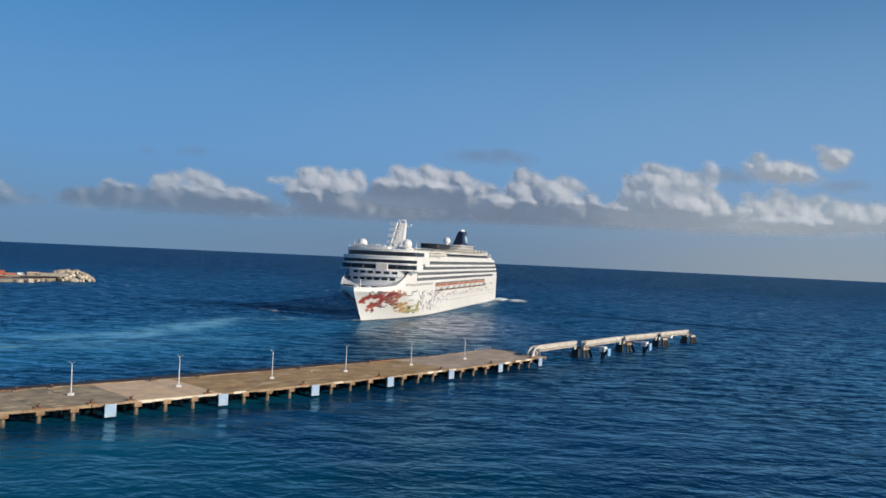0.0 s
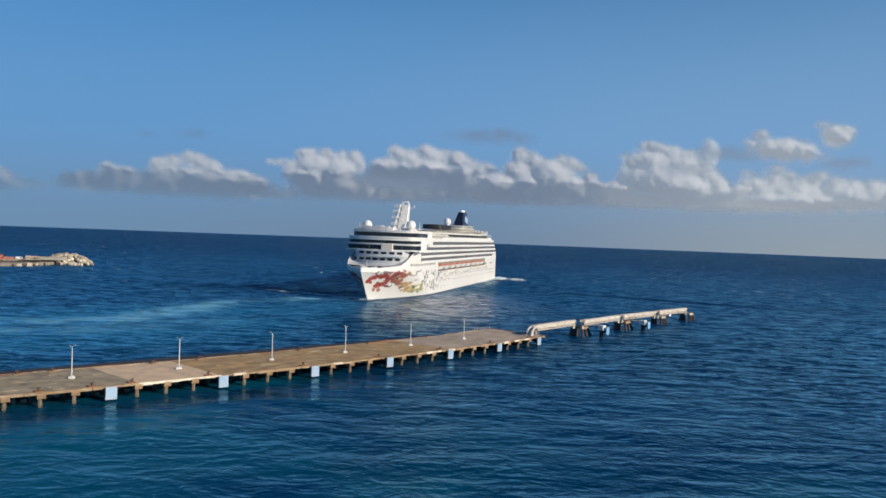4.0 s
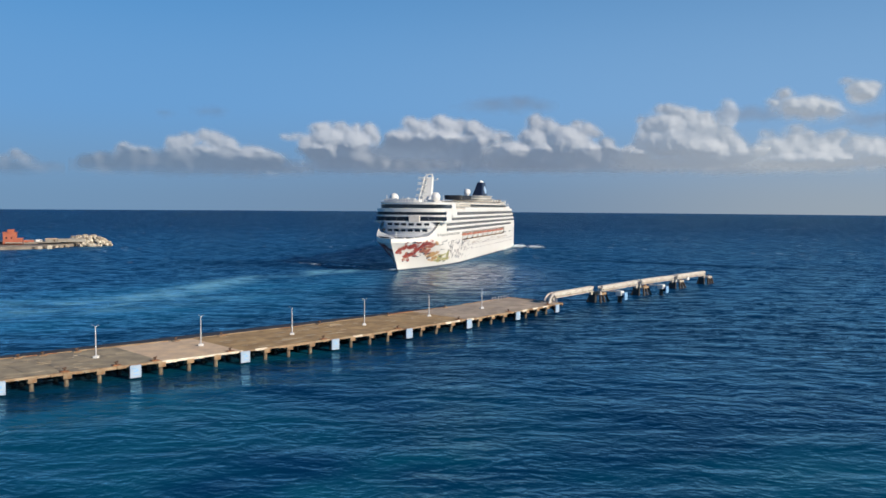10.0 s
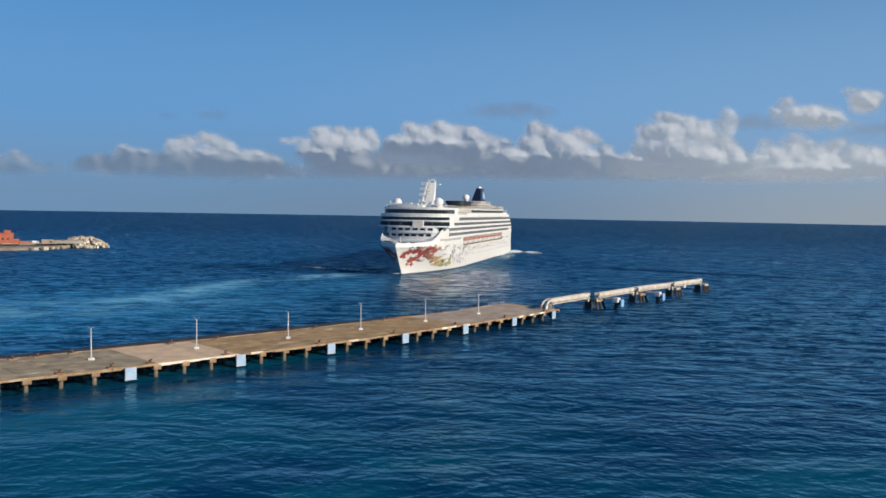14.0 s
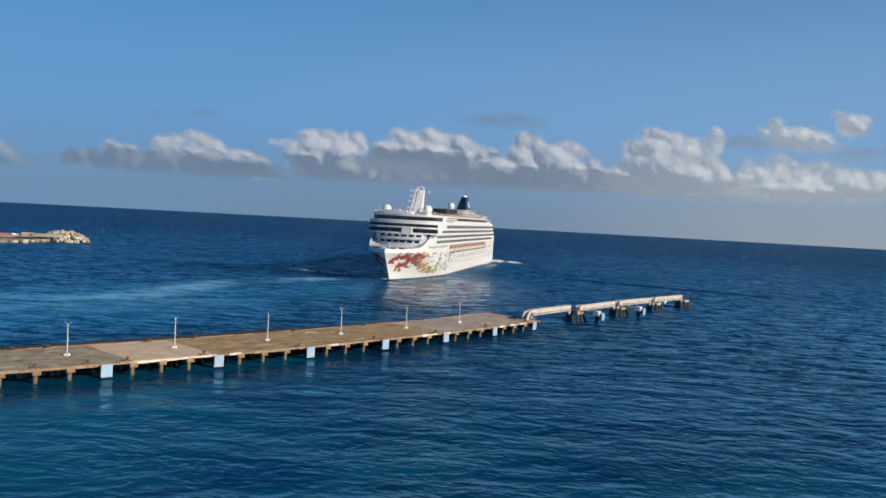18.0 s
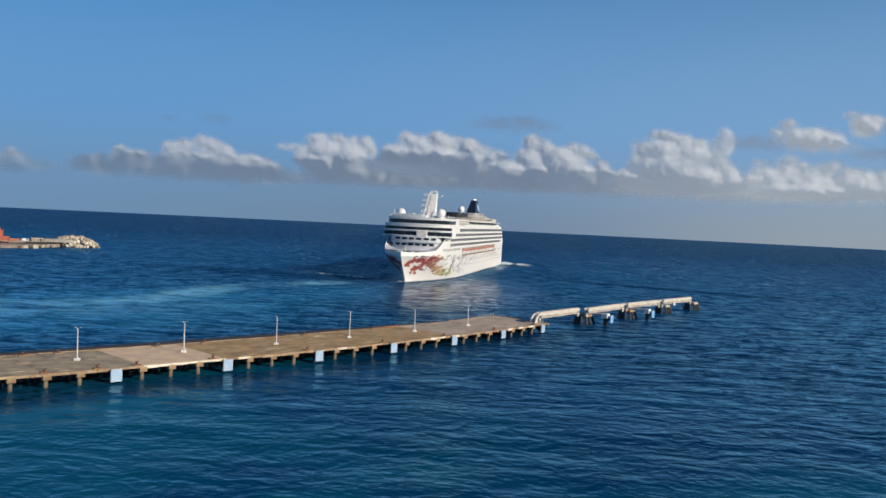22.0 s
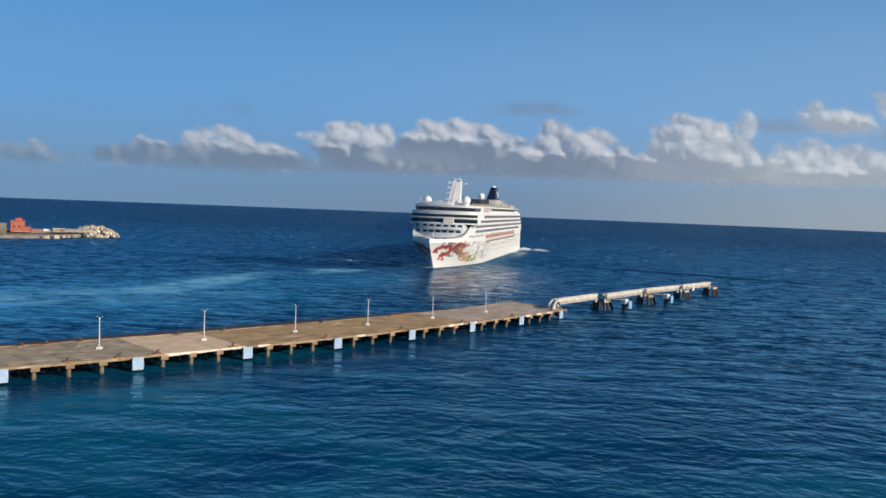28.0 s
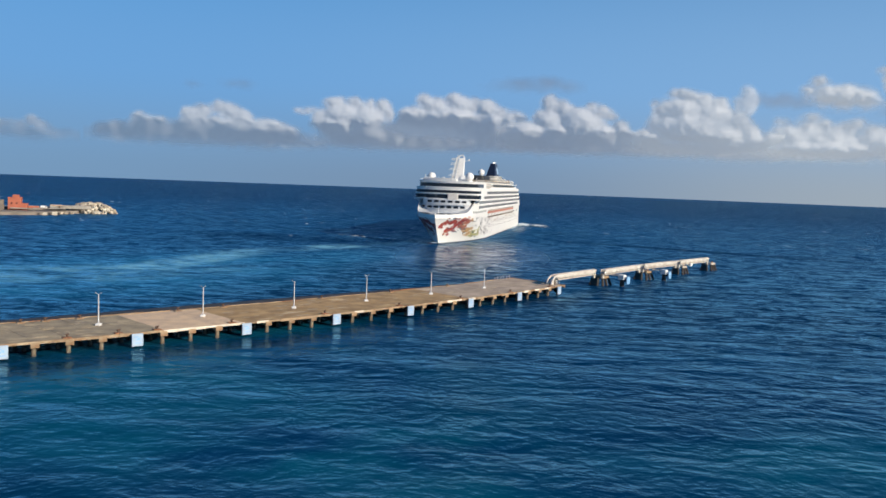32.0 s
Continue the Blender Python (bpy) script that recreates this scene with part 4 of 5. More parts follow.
BOLLARD = bollard()
first = True
for s, w in ((-11.4, 0.8), (-2.2, 0.9), (5.2, 0.9), (21.0, 0.8), (44.5, 0.8), (67.5, 0.8), (90.4, 0.8), (113.0, 0.8), (134.5, 0.8), (-34.5, 0.8),
             ):
    q = at_pier(s, w)
    m = pose(q.x, q.y, DECK, 0, 0, math.degrees(pier_turn(s)))
    if first:
        BOLLARD.matrix_basis = m
        first = False
    else:
        copy_thing(BOLLARD, m)
BOLLARD = bollard(False)
first = True
for s, w in ((-31.0, 20.2), (-13.0, 20.2), (-8.5, 20.2), (-2.0, 20.2), (19.0, 20.2), (30.0, 20.2), (58.0, 20.2), (82.0, 20.2), (106.0, 20.2)):
    q = at_pier(s, w)
    m = pose(q.x, q.y, DECK, 0, 0, math.degrees(pier_turn(s)))
    if first:
        BOLLARD.matrix_basis = m
        first = False
    else:
        copy_thing(BOLLARD, m)


def lamp_post(double, height):
    l = thing("lamp_post", "slim grey steel lamp post with two short arms" if double else "slim grey steel lamp post with a bare top", "lamp post", group="pier lamp posts")
    part("foot", Build().box(0, 0, 0, 1.0, 1.0, 0.42, 0, 0.06), M_WHITE, l, "white painted concrete foot")
    part("pole", Build().rod((0, 0, 0.42), (0, 0, height), 0.16, 0.10, 10), M_GALV, l)
    part("base_plate", Build().box(0, 0, 0.42, 0.6, 0.6, 0.06), M_GALV, l)
    for sx in ((-1, 1) if double else (-1,)):
        arm = part("arm", Build().rod((0, 0, height - 0.1), (0.45 * sx, 0, height + 0.28), 0.045, 0.035, 6), M_GALV, l)
        part("lamp_head", Build().box(0.52 * sx, 0, height + 0.24, 0.3, 0.18, 0.08, 0, 0.02), M_GALV, arm)
    return l


for s, tall, double in ((-71, 6.3, True), (-48, 6.3, True), (-25.0, 6.3, True), (-1.9, 6.2, True), (20.0, 6.35, True), (43.1, 6.3, False), (65.2, 6.5, True), (89.1, 5.9, False), (112.8, 5.8, True)):
    post = lamp_post(double, tall)
    q = at_pier(s, 10.9)
    post.matrix_basis = pose(q.x, q.y, DECK + 0.01, 0, random.uniform(-0.7, 0.7), math.degrees(pier_turn(s)) - 38)


def guard_rail():
    g = thing("guard_rail", "low row of pale railing posts at the pier head", "railing")
    for i in range(6):
        q = at_pier(130.5 + i * 1.7, 20.4)
        part("post", Build().rod((q.x, q.y, DECK), (q.x, q.y, DECK + 1.15), 0.09, 0.09, 6), M_GALV, g)
    part("chain", Build().beam(at_pier(130.5, 20.4, DECK + 0.95), at_pier(139.0, 20.4, DECK + 0.95), 0.04, 0.04), M_GALV, g)


guard_rail()


def end_gate():
    g = thing("end_railing", "short pale railing panel at the foot of the catwalk", "railing")
    for i in range(7):
        q = at_pier(140.9, 1.2 + 1.1 * i)
        part("post", Build().rod((q.x, q.y, DECK), (q.x, q.y, DECK + 1.2), 0.09, 0.09, 6), M_FENDER, g)
    for h in (0.45, 0.85, 1.2):
        part("rail", Build().beam(at_pier(140.9, 1.2, DECK + h), at_pier(140.9, 7.8, DECK + h), 0.09, 0.09), M_FENDER, g)
    b = thing("mooring_bollard", "cream painted mooring bollard near the pier head corner", "bollard", pose(*at_pier(139.5, 3.0, DECK)))
    part("post", Build().rod((0, 0, 0), (0, 0, 1.3), 0.5, 0.42, 12), M_PALETRUSS, b)
    part("cap", Build().rod((0, 0, 1.3), (0, 0, 1.65), 0.62, 0.5, 12), M_PALETRUSS, b)


end_gate()

# mooring dolphins and catwalks beyond the pier head -------------------------


def line_point(s, w, z=0.0):
    p = PIER_O + PIER_U * s + PIER_N * w
    return Vector((p.x, p.y, z))


def mooring_dolphin(s, w, size):
    q = line_point(s, w)
    d = thing("mooring_dolphin", "concrete mooring dolphin on dark raking piles", "dolphin", pose(q.x, q.y, 0, 0, 0, math.degrees(PIER_A) + 6), "mooring dolphins")
    part("cap", Build().box(0, 0, 2.6, size, size, 0.8, 0, 0.15), M_CAP if s < 220 else M_TRUSS, d, "stained concrete cap" if s < 220 else "pale concrete cap")
    part("fender_board", Build().box(-size * 0.78, 0.3, -0.6, 0.9, size * 0.6, 3.7, 0, 0.15), M_UNDER, d, "black timber fender board")
    for i in range(3):
        for j in range(2):
            x, y = (i / 2 - 0.5) * size * 0.85, (j - 0.5) * size * 0.8
            part("column", Build().rod((x * 2.2, y * 2.0, -4), (x * 1.0, y * 1.0, 2.65), 0.45, 0.45, 8), M_DARKPILE, d)
    part("bollard", Build().rod((0.3, -size * 0.3, 3.35), (0.3, -size * 0.3, 4.0), 0.26, 0.3, 8), M_RUST, d)
    return d


for s, w, size in ((174.0, 14.2, 4.6), (206.0, 16.4, 4.6), (240.0, 20.2, 4.4), (267.5, 21.8, 4.4)):
    mooring_dolphin(s, w, size)


def breasting_dolphin(s, w):
    q = line_point(s, w)
    d = thing("breasting_dolphin", "slender pile with a white cap and blue fender panel", "dolphin", pose(q.x, q.y, 0, 0, 0, math.degrees(PIER_A) + 6), "breasting dolphins")
    part("column", Build().rod((0, 0, -5), (0, 0, 2.4), 0.75, 0.75, 12), M_DARKPILE, d)
    part("cap", Build().box(0, 0, 2.4, 2.2, 2.2, 1.7, 0, 0.15), M_WHITE, d, "white painted cap")
    part("fender_panel", Build().box(0.4, -2.0, 1.0, 2.1, 0.5, 2.6, 0, 0.08), M_FENDERBLUE, d, "blue fender panel")
    part("rubber_block", Build().rod((0.2, -0.8, 2.2), (0.3, -1.8, 2.2), 0.6, 0.5, 10), M_RUBBER, d)


for s, w in ((177.5, 7.6), (209.7, 10.0)):
    breasting_dolphin(s, w)
q = line_point(243.0, 17.6)
cap = thing("mooring_block", "white painted mooring block on the far dolphin", "mooring block", pose(q.x, q.y, 3.35, 0, 0, 51))
part("block", Build().box(0, 0, 0, 1.7, 1.7, 1.2, 0, 0.12), M_WHITE, cap)
part("hook", Build().rod((0, -0.3, 1.2), (0, -0.3, 1.6), 0.16, 0.16, 8), M_RUST, cap)


def catwalk(a, b, ramp=False):
    """Box-girder footbridge from a to b (its top edge), with chords, panels and handrail."""
    c = thing("catwalk", "cream steel truss footbridge between dolphins", "footbridge", group="catwalks")
    a, b = Vector(a), Vector(b)
    d = (b - a).normalized()
    side = d.cross(Vector((0, 0, 1))).normalized()
    deep, wide = 1.75, 1.7
    n = max(6, round((b - a).length / 2.2))
    for sx in (-1, 1):
        o = side * (sx * wide / 2)
        part("top_chord", Build().beam(a + o, b + o, 0.34, 0.42), M_PALETRUSS, c)
        part("bottom_chord", Build().beam(a + o - Vector((0, 0, deep - 0.3)), b + o - Vector((0, 0, deep - 0.3)), 0.28, 0.3), M_TRUSS, c)
        for i in range(n):
            p0, p1 = a.lerp(b, i / n) + o, a.lerp(b, (i + 1) / n) + o
            low, high = (p0, p1) if i % 2 else (p1, p0)
            part("diagonal", Build().beam(low - Vector((0, 0, deep - 0.35)), high - Vector((0, 0, 0.3)), 0.14, 0.14), M_TRUSS, c)
            part("web_panel", Build().beam(p0 + side * (-sx * 0.1) - Vector((0, 0, 0.3)), p1 + side * (-sx * 0.1) - Vector((0, 0, 0.3)), 0.04, 0.8), M_PALETRUSS, c)
    part("walkway", Build().beam(a - Vector((0, 0, deep - 0.5)), b - Vector((0, 0, deep - 0.5)), wide - 0.3, 0.1), M_TRUSS, c)
    part("pipe", Build().rod(a + side * 0.35 + Vector((0, 0, 0.12)), b + side * 0.35 + Vector((0, 0, 0.12)), 0.13, 0.13, 8), M_TRUSS, c)
    for e in (a, b):
        part("bearing_leg", Build().box(e.x, e.y, 3.0, 0.9, 0.9, max(0.2, e.z - deep - 2.9), PIER_A), M_TRUSS, c)
    if ramp:
        foot = a - d * 4.2
        bend = [Vector((a.x, a.y, DECK + 0.3 + (a.z - DECK - 0.3) * math.sin(math.pi / 2 * i / 6))) - d * (4.2 * math.cos(math.pi / 2 * i / 6)) for i in range(7)]
        for sx in (-1, 1):
            o = side * (sx * wide / 2)
            for p0, p1 in zip(bend, bend[1:]):
                part("stair_string", Build().beam(p0 + o, p1 + o + (p1 - p0) * 0.04, 0.32, 0.55), M_PALETRUSS, c)
            part("portal_leg", Build().beam(Vector((a.x, a.y, DECK)) + o + d * 0.1, a + o + d * 0.1, 0.35, 0.35), M_TRUSS, c)
        for i in range(9):
            p0 = bend[0].lerp(bend[6], (i + 0.5) / 9.5) + Vector((0, 0, 0.5))
            part("tread", Build().beam(p0 - side * 0.8, p0 + side * 0.8, 0.3, 0.05), M_TRUSS, c)


catwalk(line_point(141, 8.8, 5.9), line_point(167.5, 12.7, 5.9), True)
catwalk(line_point(169.8, 10.6, 5.9), line_point(199.5, 14.8, 5.9))
catwalk(line_point(203.0, 15.3, 5.9), line_point(230.5, 17.3, 5.9))
catwalk(line_point(234.0, 17.7, 5.9), line_point(261.5, 19.7, 5.9))
for s0, w0, s1, w1 in ((176, 12, 177.5, 8), (208, 14, 209.5, 10.5)):
    g = thing("access_walkway", "short narrow steel walkway to a fender pile", "walkway", group="access walkways")
    part("deck", Build().beam(line_point(s0, w0, 3.9), line_point(s1, w1, 3.9), 0.9, 0.25), M_TRUSS, g)
    for sx in (-0.4, 0.4):
        part("handrail", Build().beam(line_point(s0 + sx, w0, 4.9), line_point(s1 + sx, w1, 4.9), 0.07, 0.07), M_TRUSS, g)


# cruise ship: x to the bow, y to port, z up from the waterline --------------


def stem_x(z):
    return 135.3 + 0.83 * min(z, 14.6)


def half_beam(x, z):
    """Half the hull's breadth at a station, with the flare of the bow and a slightly narrowed stern."""
    z = min(max(z, -2), 14.6)
    k = max(z, 0) / 14.6
    u = (stem_x(z) - x) / (78 - 42 * k ** 1.2)
    if u <= 0:
        return 0.0
    b = 16.1 * (1 - (1 - min(u, 1)) ** (1.9 + 0.7 * k))
    return b * (1 - 0.075 * ((-110 - x) / 27) ** 2) if x < -110 else b


def hull_shell(z_low, z_high, levels, out=0.0, x_aft=-137.0):
    """Both flanks, stem to transom, between two heights."""
    b = Build()
    f = [i / 40 * 0.72 for i in range(41)] + [0.72 + 0.28 * (i / 36) ** 0.8 for i in range(1, 37)]
    n = len(f)
    zs = [z_low + (z_high - z_low) * j / levels for j in range(levels + 1)]
    for side in (1, -1):
        pts = []
        for z in zs:
            xs = stem_x(z)
            pts += [(x + (out if k == 1 else 0), side * (half_beam(x, z) + out), z) for k in f for x in (x_aft + k * (xs - x_aft),)]
        faces = [(j * n + i, j * n + i + 1, (j + 1) * n + i + 1, (j + 1) * n + i) for j in range(levels) for i in range(n - 1)]
        b.add(pts, [q[::-1] for q in faces] if side > 0 else faces)
    edge = [(x_aft - out, s * (half_beam(x_aft, z) + out), z) for z in zs for s in (-1, 1)]
    b.add(edge, [(2 * j, 2 * j + 2, 2 * j + 3, 2 * j + 1) for j in range(levels)])
    b.smooth = False
    return b


def sheer(x):
    """Top of the bow plating: bulwark at the bow, sweeping up to the bridge."""
    if x > 140:
        return 16.6
    if x > 128:
        return 16.6 + 0.9 * (140 - x) / 12
    return min(24.55, 17.5 + (128 - x) * 0.42) if x > 98 else 18.3


def bow_plating(side):
    b = Build()
    xs = [60 + 38 * i / 9 for i in range(10)] + [98.01 + 20 * i / 14 for i in range(15)] + [119 + (stem_x(16.4) - 119) * (i / 22) ** 0.8 for i in range(23)]
    rows = 6
    for inner in (0.0, 0.4):
        pts = []
        for x in xs:
            top = sheer(x)
            for j in range(rows + 1):
                z = 12.75 + (top - 12.75) * j / rows
                xx = min(x, stem_x(min(z, 16.4)) - inner)
                pts.append((xx, side * max(0.02, half_beam(xx, z) + 0.03 - inner), z))
        n = rows + 1
        faces = [(i * n + j, (i + 1) * n + j, (i + 1) * n + j + 1, i * n + j + 1) for i in range(len(xs) - 1) for j in range(rows)]
        b.add(pts, faces if (side < 0) == (inner == 0) else [q[::-1] for q in faces])
    m = len(xs) * (rows + 1)
    b.f += [(i * (rows + 1) + rows, (i + 1) * (rows + 1) + rows, m + (i + 1) * (rows + 1) + rows, m + i * (rows + 1) + rows) for i in range(len(xs) - 1)]
    return b


def outline(front, back, half, nose, n=18, power=0.75):
    """Plan of a deck house with a rounded front, anticlockwise."""
    arc = [(front - nose + nose * max(0.0, math.cos(t)) ** power, half * math.sin(t)) for t in [radians(-90 + 180 * i / n) for i in range(n + 1)]]
    return [(back, -half)] + arc + [(back, half)]


def front_x(front, half, nose, y, power=0.75):
    t = math.asin(max(-1, min(1, y / half)))
    return front - nose + nose * math.cos(t) ** power


def hull_mark(x, z, rx, rz, rng, side=1, points=9):
    """A thin irregular patch of paint that follows the hull."""
    b = Build()
    turn = rng.uniform(0, 6.28)
    ring = []
    for i in range(points):
        a = 2 * math.pi * i / points + turn
        k = rng.uniform(0.82, 1.12)
        ring.append((x + rx * k * math.cos(a), z + rz * k * math.sin(a)))
    pts = [(x, side * (half_beam(x, z) + 0.12), z)] + [(px, side * (half_beam(px, pz) + 0.10), pz) for px, pz in ring]
    faces = [(0, 1 + i, 1 + (i + 1) % points) for i in range(points)]
    return b.add(pts, [f[::-1] for f in faces] if side > 0 else faces)


def cruise_ship():
    rng = random.Random(3)
    s = thing("cruise_ship", "large white cruise ship with red floral bow art and dark funnel", "ship")
    hull = part("hull", hull_shell(-3.0, 12.8, 16), M_HULL, s, "white hull plating")
    part("boot_stripe", hull_shell(-0.3, 0.55, 1, 0.05), M_BOOT, s, "dark waterline stripe")
    for side in (1, -1):
        part("bow_plating", bow_plating(side), M_HULL, s)
    fore = [(x, -half_beam(x, 14.6) + 0.38) for x in (100, 106, 112, 120, 128, 134, 139, 142.5, 145.3)]
    part("foredeck", Build().prism(fore + [(x, -y) for x, y in fore[::-1]], 14.0, 16.15), M_HOUSEGREY, s, "pale grey painted foredeck")
    for x, y in ((128, -6), (128, 6), (136, -3), (136, 3)):
        part("winch", Build().box(x, y, 16.1, 3.0, 1.8, 0.8, 0, 0.2), M_HOUSEGREY, s)
    part("foremast", Build().rod((139, 0, 14.5), (138.8, 0, 20.2), 0.3, 0.18, 8), M_WHITE, s)
    # aft hull sides above the main hull, and the recess for the boats
    for side in (1, -1):
        b = Build()
        xs = [-137, -130, -120, -110, -100, -90, -84]
        pts = [(x, side * (half_beam(x, z) + 0.02 - t), z) for t in (0, 0.5) for x in xs for z in (12.75, 18.3)]
        n = len(xs) * 2
        b.add(pts, [(2 * i, 2 * i + 2, 2 * i + 3, 2 * i + 1) for i in range(len(xs) - 1)] + [(n + 2 * i, n + 2 * i + 1, n + 2 * i + 3, n + 2 * i + 2) for i in range(len(xs) - 1)]
              + [(2 * i + 1, 2 * i + 3, n + 2 * i + 3, n + 2 * i + 1) for i in range(len(xs) - 1)] + [(n - 2, n - 1, 2 * n - 1, 2 * n - 2)])
        part("quarter_plating", b, M_HULL, s)
    part("promenade_deck", Build().box(-12, 0, 12.4, 146, 31.6, 0.35), M_TEAK, s)
    part("promenade_wall", Build().box(-20, 0, 12.7, 232, 26.0, 5.7), M_PEACH, s, "peach painted promenade wall")
    part("transom_wall", Build().box(-136.2, 0, 12.6, 1.2, 29.0, 6.0), M_HULL, s)
    # cabin decks with balconies
    divider = Build().box(0, 0, 0, 0.12, 2.2, 2.6).mesh("balcony_divider", M_SHIPGREY)
    floors = [18.3, 21.15, 24.0, 26.85]
    ends = [-133.0, -131.0, -127.5, -123.0]
    for z, aft in zip(floors, ends):
        part("deck_slab", Build().box((aft + 97) / 2, 0, z - 0.25, 97 - aft, 31.8, 0.25), M_WHITE, s)
        part("cabin_wall", Build().box((aft + 99) / 2 + 1, 0, z, 97 - aft, 27.0, 2.6), M_RECESS, s, "dark glazed cabin wall")
        for side in (1, -1):
            part("balcony_parapet", Build().box((aft + 97) / 2, side * 16.0, z - 0.3, 97 - aft, 0.22, 1.30), M_WHITE, s)
            rest = Build()
            for i in range(int((97 - aft) / 3.3)):
                if side > 0:
                    part("balcony_divider", divider, M_SHIPGREY, s, at=pose(aft + 1.5 + 3.3 * i, 14.6, z))
                else:
                    rest.box(aft + 1.5 + 3.3 * i, -14.6, z, 0.12, 2.2, 2.6)
            if side < 0:
                tagged(part("balcony_divider", rest, M_SHIPGREY, s), kind="stuff")
        part("aft_parapet", Build().box(aft - 0.1, 0, z - 0.3, 0.22, 31.4, 1.45), M_WHITE, s)
    part("boat_deck_fascia", Build().box(-18, 0, 17.75, 228, 32.0, 0.55), M_WHITE, s)
    for side in (1, -1):                                     # stern shoulder columns
        part("stern_frame", Build().prism([(-131, side * 14.6), (-117, side * 14.6), (-117, side * 16.05), (-131, side * 15.6)][::side], 18.3, 21.0), M_WHITE, s)
    # top of the cabin block
    part("lido_fascia", Build().prism(outline(97, -118, 16.1, 4), 29.6, 31.4), M_WHITE, s)
    part("lido_deck", Build().box(-22, 0, 31.4, 186, 31.0, 0.12), M_TEAK, s)
    for side in (1, -1):
        part("windbreak", Build().box(-30, side * 15.7, 31.4, 160, 0.12, 0.9), M_WHITE, s)
    # forward houses
    houses = [("forward_house", 123.5, 60, 14.2, 9, 12.7, 24.6, M_HOUSEGREY), ("bridge_house", 121.8, 98, 19.0, 10, 24.6, 28.0, M_WHITE),
              ("forward_house", 121.3, 84, 18.7, 10, 28.0, 31.4, M_WHITE), ("observation_house", 118.8, 82, 17.6, 11, 31.4, 35.0, M_WHITE)]
    for name, f, bk, h, nose, z0, z1, m in houses:
        part(name, Build().prism(outline(f, bk, h, nose), z0, z1), m, s)
    for f, bk, h, nose, z0, z1 in ((121.86, 110, 19.06, 10, 25.2, 27.4), (121.36, 109, 18.76, 10, 28.3, 29.9), (118.86, 92, 17.66, 11, 31.8, 33.9)):
        part("window_band", Build().prism(outline(f, bk, h, nose), z0, z1), M_GLASS, s, "dark tinted window band")
    for f, bk, h, nose, z in ((122.3, 98, 19.2, 10, 27.9), (121.8, 84, 18.9, 10, 31.2), (119.3, 81, 17.9, 11, 34.8)):
        part("eyebrow", Build().prism(outline(f, bk, h, nose), z, z + 0.35), M_WHITE, s)
    for y in (-12, -5, 12):
        part("mullion", Build().box(front_x(121.9, 19.1, 10, y), y, 25.3, 0.16, 0.14, 2.1), M_SHIPGREY, s)
    for side in (1, -1):
        w = part("bridge_wing", Build().box(112.5, side * 18.0, 24.3, 5.0, 3.2, 0.9, 0, 0.2), M_WHITE, s)
        part("wing_strut", Build().beam((111, side * 16.0, 22.6), (112, side * 18.6, 24.4), 0.5, 0.5), M_WHITE, w)
    part("bridge_box", Build().box(121.2, 4.6, 24.5, 2.6, 6.0, 3.6, 0, 0.25), M_PALETRUSS, s, "plain white box over the bridge windows")
    for z, ys in ((22.8, (-8.6, -4.6, -0.6, 3.4, 7.4, 11.0)), (19.6, (-12.4, -8.6, -4.8, -1.0, 2.8, 6.6, 10.2))):
        for y in ys:
            x = front_x(123.5, 14.2, 9, y)
            t = math.atan2(y * 0.55, 17)
            w = part("front_window", Build().box(x - 0.05, y, z, 0.5, 2.7, 1.25, t), M_GLASS, s)
            part("frame", Build().box(x - 0.12, y, z - 0.2, 0.5, 3.1, 0.2, t), M_WHITE, w)
    for side in (1, -1):                                     # side decks between the house and the bow plating
        xs = [99 + 2.0 * i for i in range(16)]
        b = Build().add([(x, side * w * (half_beam(x, 14.6) - 0.3), 16.9 + (129 - x) * 0.12 + max(0, sheer(x) - 0.3 - 16.9 - (129 - x) * 0.12) * w ** 3)
                         for x in xs for w in (0.0, 0.4, 0.6, 0.75, 0.85, 0.93, 1.0)],
                        [(7 * i + j, 7 * i + j + 1, 7 * i + j + 8, 7 * i + j + 7)[::-side] for i in range(len(xs) - 1) for j in range(6)])
        part("side_deck", b, M_HOUSEGREY, s)
    part("front_ledge", Build().prism(outline(125.0, 80, 14.3, 9.5), 21.5, 21.9), M_HOUSEGREY, s)
    part("front_apron", Build().prism(outline(126.5, 80, 14.6, 10), 14.5, 18.0), M_HOUSEGREY, s)
    # lifeboats
    for side in (1, -1):
        for i in range(9):
            x = 51.5 - 15.6 * i
            lower, upper = Build(), Build()
            ring = [(x - 7, 0.0), (x - 6.2, -1.3), (x - 3, -1.9), (x + 3, -1.9), (x + 6.2, -1.2), (x + 7.2, 0.0), (x + 6.2, 1.2), (x + 3, 1.9), (x - 3, 1.9), (x - 6.2, 1.3)]
            ring = [(x + (a - x) * 0.84, side * 15.2 + c) for a, c in ring]
            cx, cy = x, side * 15.2
            low = [(cx + (a - cx) * 0.8, cy + (c - cy) * 0.5) for a, c in ring]
            n = len(ring)
            lower.add([(*p, 13.6) for p in low] + [(*p, 15.6) for p in ring], [(k, (k + 1) % n, n + (k + 1) % n, n + k) for k in range(n)] + [tuple(range(n))[::-1], tuple(range(n, 2 * n))])
            upper.prism(ring, 15.6, 16.9, 0.25)
            boat = part("lifeboat", lower, M_WHITE, s, "white lifeboat hull")
            part("canopy", upper, M_ORANGE, boat, "orange lifeboat canopy")
            for dx in (-5.5, 5.5):
                part("davit", Build().beam((x + dx, side * 13.2, 17.6), (x + dx, side * 16.2, 17.3), 0.5, 0.7), M_WHITE, boat)
